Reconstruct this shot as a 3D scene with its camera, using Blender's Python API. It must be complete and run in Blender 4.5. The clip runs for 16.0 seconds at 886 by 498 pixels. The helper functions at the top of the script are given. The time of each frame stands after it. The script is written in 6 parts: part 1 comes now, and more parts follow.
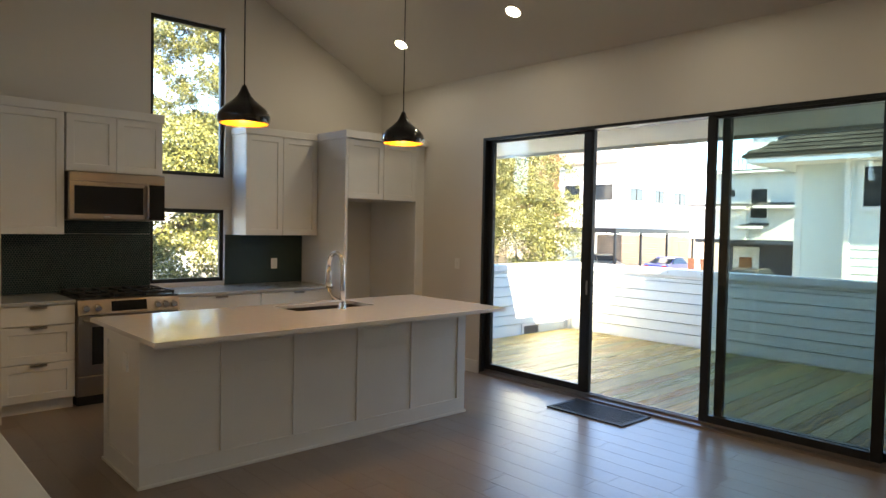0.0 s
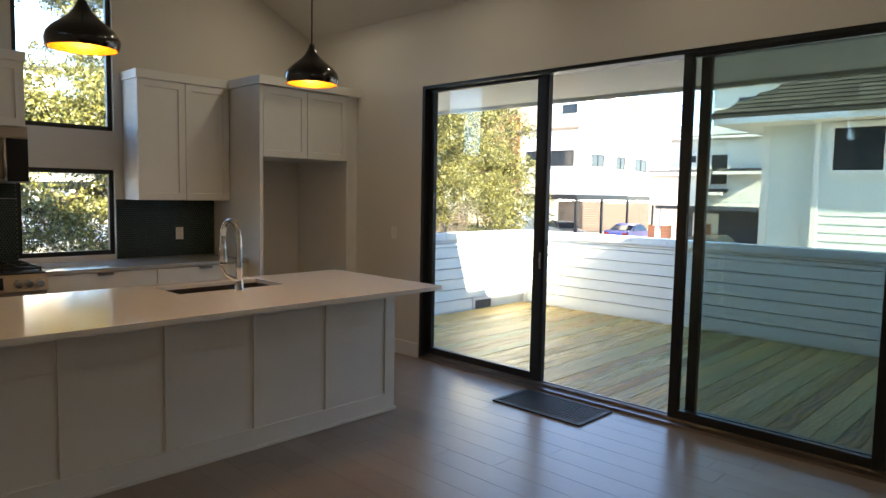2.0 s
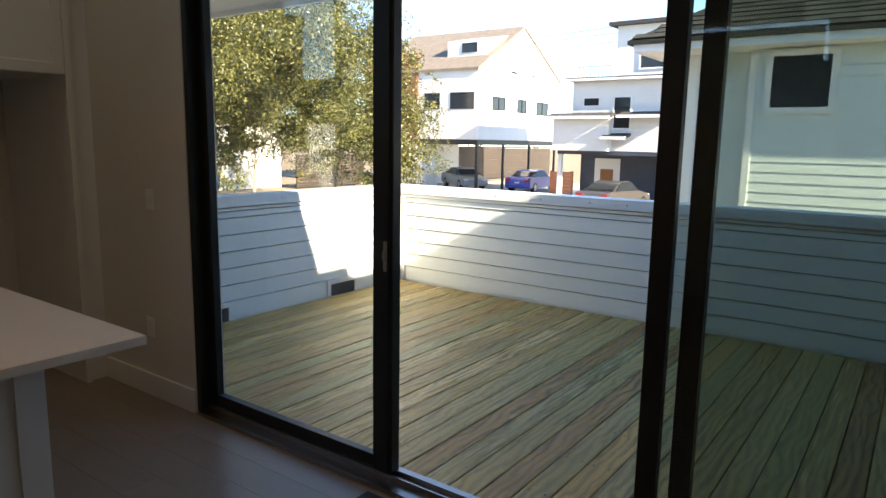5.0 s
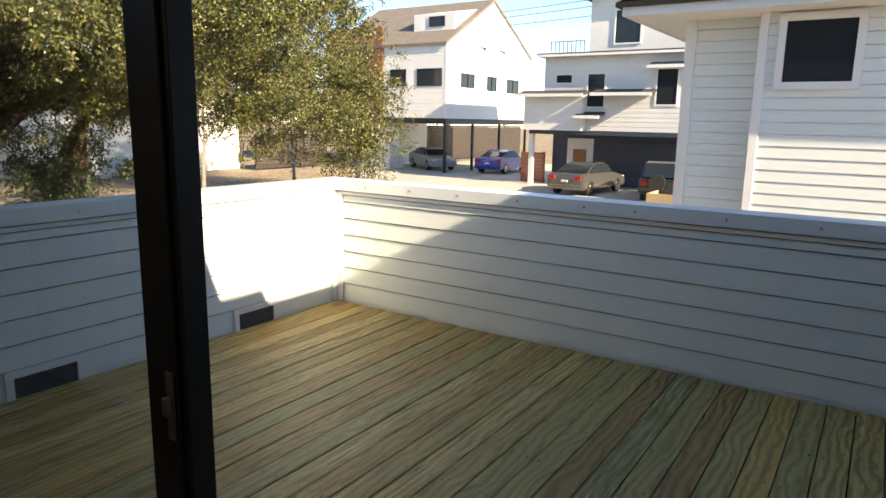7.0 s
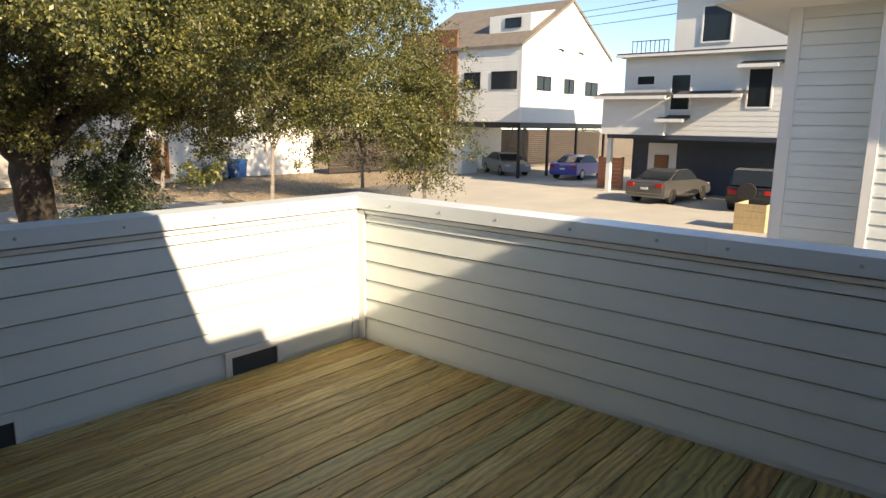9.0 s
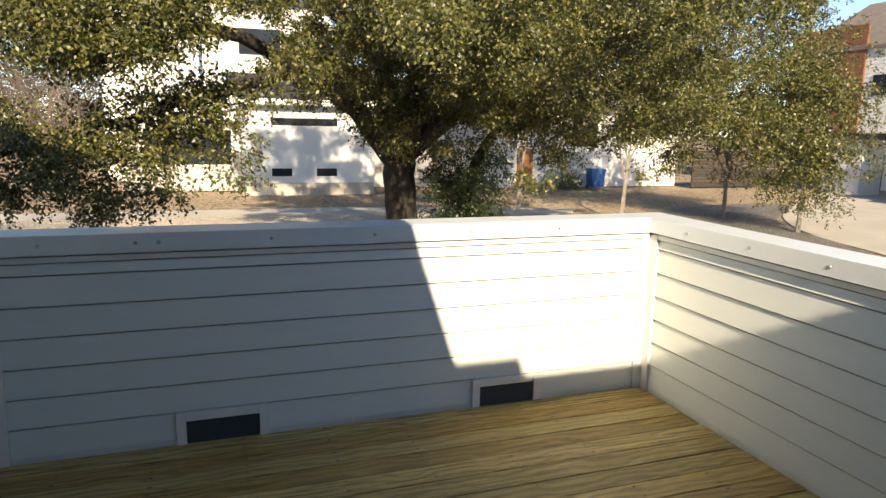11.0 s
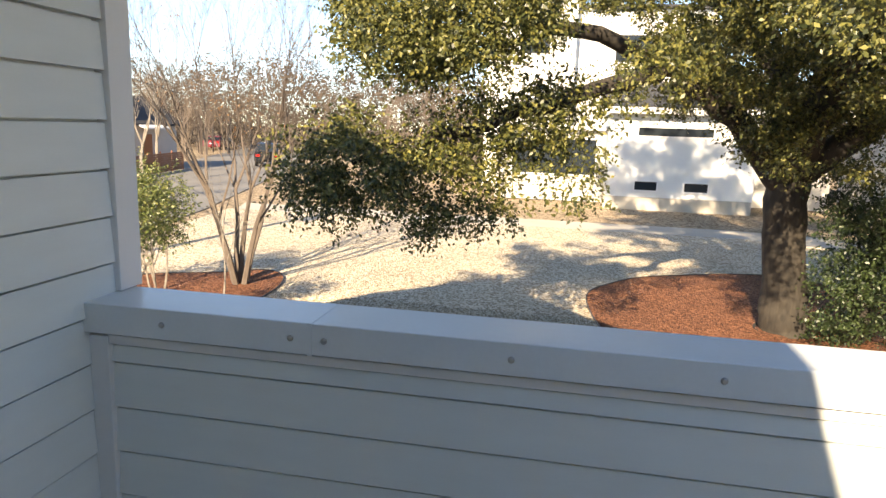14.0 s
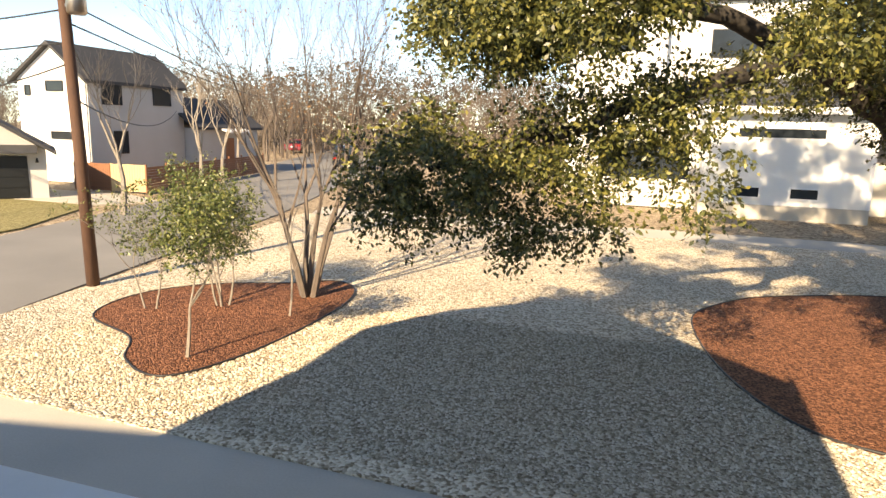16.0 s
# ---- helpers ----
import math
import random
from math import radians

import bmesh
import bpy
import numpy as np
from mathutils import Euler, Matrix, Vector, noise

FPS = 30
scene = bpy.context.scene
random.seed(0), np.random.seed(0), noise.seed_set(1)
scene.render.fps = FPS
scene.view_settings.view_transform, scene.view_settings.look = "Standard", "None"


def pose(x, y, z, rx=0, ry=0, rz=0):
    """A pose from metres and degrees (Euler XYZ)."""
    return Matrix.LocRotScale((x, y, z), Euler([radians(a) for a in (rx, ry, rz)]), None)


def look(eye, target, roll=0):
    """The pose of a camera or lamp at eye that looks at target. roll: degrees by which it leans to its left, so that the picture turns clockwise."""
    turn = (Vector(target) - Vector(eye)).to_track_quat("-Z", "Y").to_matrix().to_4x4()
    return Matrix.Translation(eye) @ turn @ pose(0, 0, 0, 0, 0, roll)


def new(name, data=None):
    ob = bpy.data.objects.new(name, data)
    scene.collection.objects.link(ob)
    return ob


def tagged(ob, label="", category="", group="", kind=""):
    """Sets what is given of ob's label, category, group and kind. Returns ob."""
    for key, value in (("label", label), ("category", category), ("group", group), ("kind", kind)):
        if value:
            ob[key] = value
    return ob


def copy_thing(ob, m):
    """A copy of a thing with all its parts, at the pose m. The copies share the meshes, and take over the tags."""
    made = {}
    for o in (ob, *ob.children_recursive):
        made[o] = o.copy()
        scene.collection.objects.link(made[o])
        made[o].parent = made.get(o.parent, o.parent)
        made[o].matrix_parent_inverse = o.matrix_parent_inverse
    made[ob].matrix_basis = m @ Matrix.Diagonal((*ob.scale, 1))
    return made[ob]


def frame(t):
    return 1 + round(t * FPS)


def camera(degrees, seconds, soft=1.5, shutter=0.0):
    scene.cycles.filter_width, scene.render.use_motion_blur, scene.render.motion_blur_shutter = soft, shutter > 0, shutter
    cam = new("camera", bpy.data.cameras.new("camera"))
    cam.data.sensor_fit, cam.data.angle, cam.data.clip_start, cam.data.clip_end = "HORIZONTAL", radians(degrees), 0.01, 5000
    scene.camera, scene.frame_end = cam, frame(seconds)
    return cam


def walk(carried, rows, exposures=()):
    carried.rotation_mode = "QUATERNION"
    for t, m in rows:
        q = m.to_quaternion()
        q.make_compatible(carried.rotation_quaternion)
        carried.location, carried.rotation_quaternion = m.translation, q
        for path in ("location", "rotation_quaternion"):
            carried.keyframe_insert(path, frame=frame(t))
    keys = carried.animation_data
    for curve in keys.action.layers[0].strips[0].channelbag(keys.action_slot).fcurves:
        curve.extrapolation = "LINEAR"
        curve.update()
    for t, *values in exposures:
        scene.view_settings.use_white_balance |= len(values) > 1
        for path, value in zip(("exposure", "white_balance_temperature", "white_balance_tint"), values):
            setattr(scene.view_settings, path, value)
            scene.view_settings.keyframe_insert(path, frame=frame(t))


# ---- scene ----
cam = camera(67.2, 16.0)
METRES, EYE, TILT, LEAN, TURN = 9.87, 1.59, 0.0, 0.0, -42.6
ROWS = [
    (0.0, 0.0, 0.0, 0.0, 0.04, -2.02, -1.12),
    (0.5, 0.0024, 0.0076, -0.0015, -1.1, -2.27, -1.08),
    (1.0, 0.0117, 0.0308, -0.0017, -2.02, -2.91, -1.04),
    (1.5, 0.0209, 0.06, -0.0032, -2.65, -3.55, -1.1),
    (2.0, 0.0277, 0.0964, -0.0033, -3.14, -4.77, -1.08),
    (2.5, 0.0375, 0.1359, -0.0053, -3.46, -5.84, -1.13),
    (3.0, 0.0487, 0.1746, -0.0042, -4.39, -6.61, -1.13),
    (3.5, 0.0588, 0.2179, -0.0054, -6.61, -7.02, -1.04),
    (4.0, 0.0749, 0.2616, -0.0068, -9.04, -7.5, -1.01),
    (4.5, 0.0903, 0.3042, -0.0086, -10.36, -8.21, -1.04),
    (5.0, 0.1044, 0.3482, -0.0067, -11.39, -9.22, -0.99),
    (7.5, 0.1669, 0.5385, -0.0032, -14.12, -11.04, -1.0),
    (8.0, 0.177, 0.5639, -0.002, -14.2, -11.01, -0.92),
    (10.5, 0.2459, 0.6475, -0.0047, 15.96, -10.4, -1.1),
    (11.0, 0.2478, 0.6734, -0.0049, 23.37, -10.43, -1.16),
    (11.5, 0.2468, 0.6992, -0.0047, 30.33, -10.4, -1.22),
    (12.0, 0.244, 0.7279, -0.0025, 38.34, -10.45, -1.36),
    (12.5, 0.2316, 0.7545, -0.0033, 44.19, -10.48, -1.45),
    (13.0, 0.2124, 0.7811, -0.0009, 47.88, -10.58, -1.5),
    (13.5, 0.1953, 0.8050, -0.0010, 51.76, -10.58, -1.55),
    (14.0, 0.1653, 0.8255, -0.0018, 54.27, -10.46, -1.79),
    (14.5, 0.1395, 0.8396, -0.0012, 55.74, -10.35, -1.27),
    (15.0, 0.1175, 0.8588, -0.0017, 57.06, -10.31, -1.21),
    (15.5, 0.0789, 0.8743, -0.0046, 59.09, -10.45, -1.51),
    (16.0, 0.0541, 0.8854, -0.0046, 60.80, -10.42, -1.42),
]
walk(cam, [(t, pose(0, 0, EYE, TILT, LEAN, TURN) @ pose(METRES * x, METRES * y, METRES * z, 90 + pitch, roll, yaw)) for t, x, y, z, yaw, pitch, roll in ROWS], exposures=[(0.0, 3.7, 7600, 8), (1.5, 3.44, 7600, 8), (3.0, 3.02, 7500, 8), (4.0, 2.64, 7500, 9), (5.0, 2.27, 7500, 9), (6.5, 1.7, 7900, 10), (8.0, 1.27, 8300, 10), (10.5, 1.04, 8200, 10), (12.0, 1.14, 8100, 10), (14.0, 1.66, 8500, 11), (16.0, 1.45, 9100, 12)])

# ---- sky, sun and light ----
SUN = Vector((0.34, 1.9, -1.0)).normalized()      # the way the light goes
world = bpy.data.worlds.new("world")
scene.world = world
world.use_nodes = True
wt = world.node_tree
sky = wt.nodes.new("ShaderNodeTexSky")
sky.sky_type, sky.sun_disc = "NISHITA", False
sky.sun_elevation = math.asin(-SUN.z)
sky.sun_rotation = math.atan2(-SUN.x, -SUN.y)
sky.altitude, sky.air_density, sky.dust_density, sky.ozone_density = 2500, 0.9, 0.0, 3.4
wt.nodes["Background"].inputs["Strength"].default_value = 0.132
wt.links.new(sky.outputs["Color"], wt.nodes["Background"].inputs["Color"])
sun_data = bpy.data.lights.new("sun", "SUN")
sun_data.energy, sun_data.angle, sun_data.color = 4.95, radians(0.53), (1.0, 0.90, 0.765)
sun = new("sun", sun_data)
sun.matrix_world = look((0, 0, 0), SUN)


# ---- materials ----
def mat(name, color, rough=0.5, metal=0.0, vary=0.08, scale=6.0, bump=0.0, bscale=80.0, stretch=(1, 1, 1), tone=None, spec=0.5, coat=0.0, island=0.0, ramp=()):
    """A surface with colour that varies at two sizes, fine relief and uneven gloss."""
    m = bpy.data.materials.new(name)
    m.use_nodes = True
    nt = m.node_tree
    N, L = nt.nodes, nt.links
    b = N["Principled BSDF"]
    b.inputs["Metallic"].default_value = metal
    b.inputs["Specular IOR Level"].default_value = spec
    b.inputs["Coat Weight"].default_value = coat
    tc = N.new("ShaderNodeTexCoord")
    mp = N.new("ShaderNodeMapping")
    mp.inputs["Scale"].default_value = stretch
    L.new(tc.outputs["Object"], mp.inputs["Vector"])
    n1 = N.new("ShaderNodeTexNoise")
    n1.inputs["Scale"].default_value, n1.inputs["Detail"].default_value = scale, 5
    L.new(mp.outputs[0], n1.inputs["Vector"])
    n2 = N.new("ShaderNodeTexNoise")
    n2.inputs["Scale"].default_value, n2.inputs["Detail"].default_value = bscale, 4
    L.new(mp.outputs[0], n2.inputs["Vector"])
    add = N.new("ShaderNodeMath")
    add.operation = "ADD"
    L.new(n1.outputs["Fac"], add.inputs[0])
    half = N.new("ShaderNodeMath")
    half.operation = "MULTIPLY"
    half.inputs[1].default_value = 0.5
    L.new(n2.outputs["Fac"], half.inputs[0])
    L.new(half.outputs[0], add.inputs[1])
    mr = N.new("ShaderNodeMapRange")
    mr.inputs["From Min"].default_value, mr.inputs["From Max"].default_value = 0.45, 1.05
    L.new(add.outputs[0], mr.inputs["Value"])
    mix = N.new("ShaderNodeMix")
    mix.data_type = "RGBA"
    c = color
    t2 = tone if tone else tuple(max(0.0, v * (1 - 2 * vary)) for v in c)
    mix.inputs["A"].default_value = (*t2, 1)
    mix.inputs["B"].default_value = (*c, 1)
    L.new(mr.outputs[0], mix.inputs["Factor"])
    out = mix.outputs["Result"]
    if ramp:
        pick = N.new("ShaderNodeObjectInfo")
        cr = N.new("ShaderNodeValToRGB")
        cr.color_ramp.interpolation = "CONSTANT"
        while len(cr.color_ramp.elements) < len(ramp):
            cr.color_ramp.elements.new(0.5)
        for i, rc in enumerate(ramp):
            cr.color_ramp.elements[i].position, cr.color_ramp.elements[i].color = i / len(ramp), (*rc, 1)
        L.new(pick.outputs["Random"], cr.inputs["Fac"])
        L.new(cr.outputs["Color"], mix.inputs["B"])
        dk = N.new("ShaderNodeMix")
        dk.data_type, dk.blend_type = "RGBA", "MULTIPLY"
        dk.inputs["Factor"].default_value = 1.0
        dk.inputs["B"].default_value = (0.50, 0.45, 0.38, 1)
        L.new(cr.outputs["Color"], dk.inputs["A"])
        L.new(dk.outputs["Result"], mix.inputs["A"])
        # swirling growth rings, another stretch of them on every board
        far = N.new("ShaderNodeMath")
        far.operation = "MULTIPLY"
        far.inputs[1].default_value = 43.0
        L.new(pick.outputs["Random"], far.inputs[0])
        va = N.new("ShaderNodeVectorMath")
        va.operation = "ADD"
        L.new(tc.outputs["Object"], va.inputs[0])
        L.new(far.outputs[0], va.inputs[1])
        vm = N.new("ShaderNodeMapping")
        vm.inputs["Scale"].default_value = (0.45, 1.0, 1.0)
        L.new(va.outputs[0], vm.inputs["Vector"])
        wv = N.new("ShaderNodeTexWave")
        wv.bands_direction = "Y"
        wv.inputs["Scale"].default_value, wv.inputs["Distortion"].default_value = 6.5, 11.0
        wv.inputs["Detail"].default_value, wv.inputs["Detail Scale"].default_value = 3.0, 0.9
        L.new(vm.outputs[0], wv.inputs["Vector"])
        wr = N.new("ShaderNodeMapRange")
        wr.inputs["From Min"].default_value, wr.inputs["From Max"].default_value = 0.0, 0.75
        wr.inputs["To Min"].default_value, wr.inputs["To Max"].default_value = 0.32, 1.1
        L.new(wv.outputs["Fac"], wr.inputs["Value"])
        ring = N.new("ShaderNodeMix")
        ring.data_type, ring.blend_type = "RGBA", "MULTIPLY"
        ring.inputs["Factor"].default_value = 0.55
        L.new(out, ring.inputs["A"])
        L.new(wr.outputs[0], ring.inputs["B"])
        out = ring.outputs["Result"]
    if island:
        oi = N.new("ShaderNodeObjectInfo")
        hs = N.new("ShaderNodeHueSaturation")
        r2 = N.new("ShaderNodeMapRange")
        r2.inputs["To Min"].default_value, r2.inputs["To Max"].default_value = 1 - island, 1 + island
        L.new(oi.outputs["Random"], r2.inputs["Value"])
        L.new(r2.outputs[0], hs.inputs["Value"])
        L.new(out, hs.inputs["Color"])
        out = hs.outputs["Color"]
    L.new(out, b.inputs["Base Color"])
    rr = N.new("ShaderNodeMapRange")
    rr.inputs["To Min"].default_value, rr.inputs["To Max"].default_value = max(0.02, rough * (0.5 if ramp else 0.85)), min(1, rough * (1.5 if ramp else 1.15))
    L.new(n1.outputs["Fac"], rr.inputs["Value"])
    gloss = rr.outputs[0]
    if ramp:
        # some boards are planed smooth, others weathered dull
        pr = N.new("ShaderNodeMapRange")
        pr.inputs["From Min"].default_value, pr.inputs["From Max"].default_value = 0.0, 1.0
        pr.inputs["To Min"].default_value, pr.inputs["To Max"].default_value = 0.65, 1.45
        L.new(pick.outputs["Random"], pr.inputs["Value"])
        gm = N.new("ShaderNodeMath")
        gm.operation = "MULTIPLY"
        L.new(gloss, gm.inputs[0])
        L.new(pr.outputs[0], gm.inputs[1])
        gloss = gm.outputs[0]
    L.new(gloss, b.inputs["Roughness"])
    if bump:
        bp = N.new("ShaderNodeBump")
        bp.inputs["Strength"].default_value, bp.inputs["Distance"].default_value = min(1, bump), 0.01
        L.new(n2.outputs["Fac"], bp.inputs["Height"])
        L.new(bp.outputs[0], b.inputs["Normal"])
    return m


def glass(name, tint, gloss=0.08):
    m = bpy.data.materials.new(name)
    m.use_nodes = True
    N, L = m.node_tree.nodes, m.node_tree.links
    N.remove(N["Principled BSDF"])
    tr = N.new("ShaderNodeBsdfTransparent")
    tr.inputs["Color"].default_value = (*tint, 1)
    gl = N.new("ShaderNodeBsdfGlossy")
    gl.inputs["Roughness"].default_value = 0.0
    lw = N.new("ShaderNodeLayerWeight")
    lw.inputs["Blend"].default_value = 0.5
    pw = N.new("ShaderNodeMath")
    pw.operation = "POWER"
    pw.inputs[1].default_value = 4.0
    L.new(lw.outputs["Facing"], pw.inputs[0])
    fr = N.new("ShaderNodeMapRange")
    fr.inputs["To Min"].default_value, fr.inputs["To Max"].default_value = gloss * 0.5, 0.6
    L.new(pw.outputs[0], fr.inputs["Value"])
    mx = N.new("ShaderNodeMixShader")
    L.new(fr.outputs[0], mx.inputs[0])
    L.new(tr.outputs[0], mx.inputs[1])
    L.new(gl.outputs[0], mx.inputs[2])
    L.new(mx.outputs[0], N["Material Output"].inputs["Surface"])
    return m


def glow(name, color, strength):
    m = bpy.data.materials.new(name)
    m.use_nodes = True
    b = m.node_tree.nodes["Principled BSDF"]
    b.inputs["Base Color"].default_value = (*color, 1)
    b.inputs["Emission Color"].default_value = (*color, 1)
    b.inputs["Emission Strength"].default_value = strength
    return m


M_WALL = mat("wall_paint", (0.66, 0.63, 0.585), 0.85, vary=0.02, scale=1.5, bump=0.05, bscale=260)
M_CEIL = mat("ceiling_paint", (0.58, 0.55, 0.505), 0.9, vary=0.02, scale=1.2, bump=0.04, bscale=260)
M_TRIM = mat("trim_paint", (0.76, 0.755, 0.74), 0.45, vary=0.02, scale=4)
M_CAB = mat("cabinet_paint", (0.74, 0.735, 0.715), 0.4, vary=0.02, scale=5)
M_QUARTZ = mat("quartz", (0.78, 0.75, 0.73), 0.12, vary=0.03, scale=30, bscale=300)
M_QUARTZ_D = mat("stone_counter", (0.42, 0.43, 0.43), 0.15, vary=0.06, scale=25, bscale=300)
M_OAK = mat("stained_oak", (0.285, 0.225, 0.185), 0.29, vary=0.13, scale=1.6, bump=0.06, bscale=34, stretch=(2.4, 0.8, 1), island=0.06, spec=0.6)
M_GAP = mat("floor_gap", (0.12, 0.095, 0.08), 0.8, vary=0.1)
M_BLACK = mat("black_aluminium", (0.018, 0.02, 0.022), 0.38, metal=0.3, vary=0.1, scale=8)
M_GLASS = glass("clear_glass", (0.955, 0.975, 0.97))
M_GLASS_T = glass("tinted_glass", (0.775, 0.825, 0.80))
M_RUBBER = mat("black_rubber", (0.017, 0.018, 0.019), 0.6, vary=0.2, scale=20, bump=0.2)
M_BASIN = mat("brushed_basin_steel", (0.20, 0.155, 0.125), 0.38, metal=1.0, vary=0.1, scale=4, stretch=(1, 30, 1))
M_STEEL = mat("stainless_steel", (0.37, 0.33, 0.30), 0.30, metal=1.0, vary=0.05, scale=3, stretch=(1, 1, 40))
M_CHROME = mat("chrome", (0.80, 0.80, 0.80), 0.06, metal=1.0, vary=0.02)
M_IRON = mat("cast_iron", (0.02, 0.02, 0.02), 0.55, vary=0.2)
M_DARKGLASS = mat("dark_glass", (0.012, 0.012, 0.013), 0.06, vary=0.05)
M_TILE = mat("green_penny_tile", (0.020, 0.050, 0.046), 0.22, vary=0.25, scale=14, bscale=90)
M_GROUT = mat("grout", (0.09, 0.115, 0.11), 0.85, vary=0.15)
M_PLASTIC = mat("white_plastic", (0.80, 0.79, 0.77), 0.35, vary=0.02)
M_PEND_OUT = mat("black_enamel", (0.012, 0.011, 0.011), 0.16, vary=0.1, coat=0.5)
M_PEND_IN = mat("gold_leaf", (0.50, 0.235, 0.035), 0.38, metal=0.6, vary=0.15, scale=30)
M_BULB = glow("bulb", (1.0, 0.72, 0.36), 3.0)
M_DOWN = glow("downlight", (1.0, 0.90, 0.74), 5.0)
M_SIDING = mat("white_siding", (0.715, 0.755, 0.735), 0.5, vary=0.03, scale=5, bump=0.06, bscale=120, stretch=(1, 1, 4))
M_CAP = mat("cap_metal", (0.72, 0.765, 0.78), 0.30, vary=0.04, scale=6, spec=0.7)
M_NAIL = mat("screw_head", (0.50, 0.49, 0.47), 0.4, metal=0.8)
M_DECK = mat("treated_pine", (0.50, 0.36, 0.14), 0.27, vary=0.25, scale=4.5, bump=0.75, bscale=30, stretch=(0.5, 14, 2), tone=(0.19, 0.125, 0.04), island=0.10, spec=0.65, ramp=((0.66, 0.435, 0.11), (0.56, 0.335, 0.085), (0.68, 0.485, 0.14), (0.46, 0.41, 0.135), (0.78, 0.56, 0.18), (0.61, 0.38, 0.09), (0.53, 0.44, 0.14), (0.71, 0.48, 0.12), (0.64, 0.47, 0.16)))
# Dark sheet below the deck boards: shade of their gaps put into colour.
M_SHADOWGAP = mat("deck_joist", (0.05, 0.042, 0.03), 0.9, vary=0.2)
M_SCUP = mat("scupper_void", (0.05, 0.06, 0.07), 0.7, vary=0.2)
M_SOFFIT = mat("soffit_paint", (0.66, 0.66, 0.64), 0.7, vary=0.03)
M_SHINGLE = mat("asphalt_shingle", (0.042, 0.044, 0.038), 0.92, vary=0.3, scale=3, bump=0.5, bscale=40, island=0.35, spec=0.2)


# ---- mesh tools ----
def bm_box(bm, x0, y0, z0, x1, y1, z1, bev=0.0):
    vs = [bm.verts.new(p) for p in ((x0, y0, z0), (x1, y0, z0), (x1, y1, z0), (x0, y1, z0), (x0, y0, z1), (x1, y0, z1), (x1, y1, z1), (x0, y1, z1))]
    fs = [bm.faces.new([vs[i] for i in q]) for q in ((3, 2, 1, 0), (4, 5, 6, 7), (0, 1, 5, 4), (1, 2, 6, 5), (2, 3, 7, 6), (3, 0, 4, 7))]
    if bev:
        es = list({e for f in fs for e in f.edges})
        bmesh.ops.bevel(bm, geom=es, offset=bev, segments=2, affect="EDGES", profile=0.5)
    return bm


def box(x0, y0, z0, x1, y1, z1, bev=0.0):
    return bm_box(bmesh.new(), min(x0, x1), min(y0, y1), min(z0, z1), max(x0, x1), max(y0, y1), max(z0, z1), bev)


def boxes(*bs, bev=0.0):
    bm = bmesh.new()
    for b in bs:
        one = box(*b, bev)
        me = bpy.data.meshes.new("tmp")
        one.to_mesh(me)
        one.free()
        bm.from_mesh(me)
        bpy.data.meshes.remove(me)
    return bm


def tube(path, radius, sides=12, caps=True):
    """A round bar along points; radius may be a list."""
    bm = bmesh.new()
    pts = [Vector(p) for p in path]
    rs = radius if isinstance(radius, (list, tuple)) else [radius] * len(pts)
    rings = []
    up = None
    for i, p in enumerate(pts):
        d = (pts[min(i + 1, len(pts) - 1)] - pts[max(i - 1, 0)]).normalized()
        if up is None:
            up = Vector((0, 0, 1)) if abs(d.z) < 0.9 else Vector((1, 0, 0))
        a = d.cross(up).normalized()
        b = a.cross(d).normalized()
        up = b
        rings.append([bm.verts.new(p + rs[i] * (math.cos(2 * math.pi * k / sides) * a + math.sin(2 * math.pi * k / sides) * b)) for k in range(sides)])
    for r, s in zip(rings, rings[1:]):
        for k in range(sides):
            f = bm.faces.new((r[k], r[(k + 1) % sides], s[(k + 1) % sides], s[k]))
            f.smooth = True
    if caps:
        bm.faces.new(rings[0][::-1])
        bm.faces.new(rings[-1])
    bmesh.ops.recalc_face_normals(bm, faces=bm.faces)
    return bm


def lathe(profile, sides=40, centre=(0, 0, 0), smooth=True):
    """Turns (radius, z) pairs about the upright through centre."""
    bm = bmesh.new()
    cx, cy, cz = centre
    rings = [[bm.verts.new((cx + max(r, 1e-4) * math.cos(2 * math.pi * k / sides), cy + max(r, 1e-4) * math.sin(2 * math.pi * k / sides), cz + z)) for k in range(sides)] for r, z in profile]
    for a, b in zip(rings, rings[1:]):
        for k in range(sides):
            f = bm.faces.new((a[k], a[(k + 1) % sides], b[(k + 1) % sides], b[k]))
            f.smooth = smooth
    return bm


def prism(outline, y0, y1, axis="y"):
    """A flat outline pushed along an axis."""
    bm = bmesh.new()
    def at(p, v):
        return (p[0], v, p[1]) if axis == "y" else (v, p[0], p[1]) if axis == "x" else (p[0], p[1], v)
    a = [bm.verts.new(at(p, y0)) for p in outline]
    b = [bm.verts.new(at(p, y1)) for p in outline]
    bm.faces.new(a)
    bm.faces.new(b[::-1])
    n = len(a)
    for i in range(n):
        bm.faces.new((a[i], b[i], b[(i + 1) % n], a[(i + 1) % n]))
    bmesh.ops.recalc_face_normals(bm, faces=bm.faces)
    return bm


def mesh_of(name, bm, material):
    me = bpy.data.meshes.new(name)
    bm.to_mesh(me)
    bm.free()
    me.materials.append(material)
    return me


def part(name, bm, material, parent, label=""):
    ob = new(name, mesh_of(name, bm, material))
    ob.parent = parent
    if label:
        ob["label"] = label
    return ob


def thing(name, label, category, group="", kind="", at=(0, 0, 0)):
    ob = new(name)
    ob.location = at
    return tagged(ob, label, category, group, kind)


def solid(name, bm, material, label, category, group="", kind=""):
    return tagged(new(name, mesh_of(name, bm, material)), label, category, group, kind)


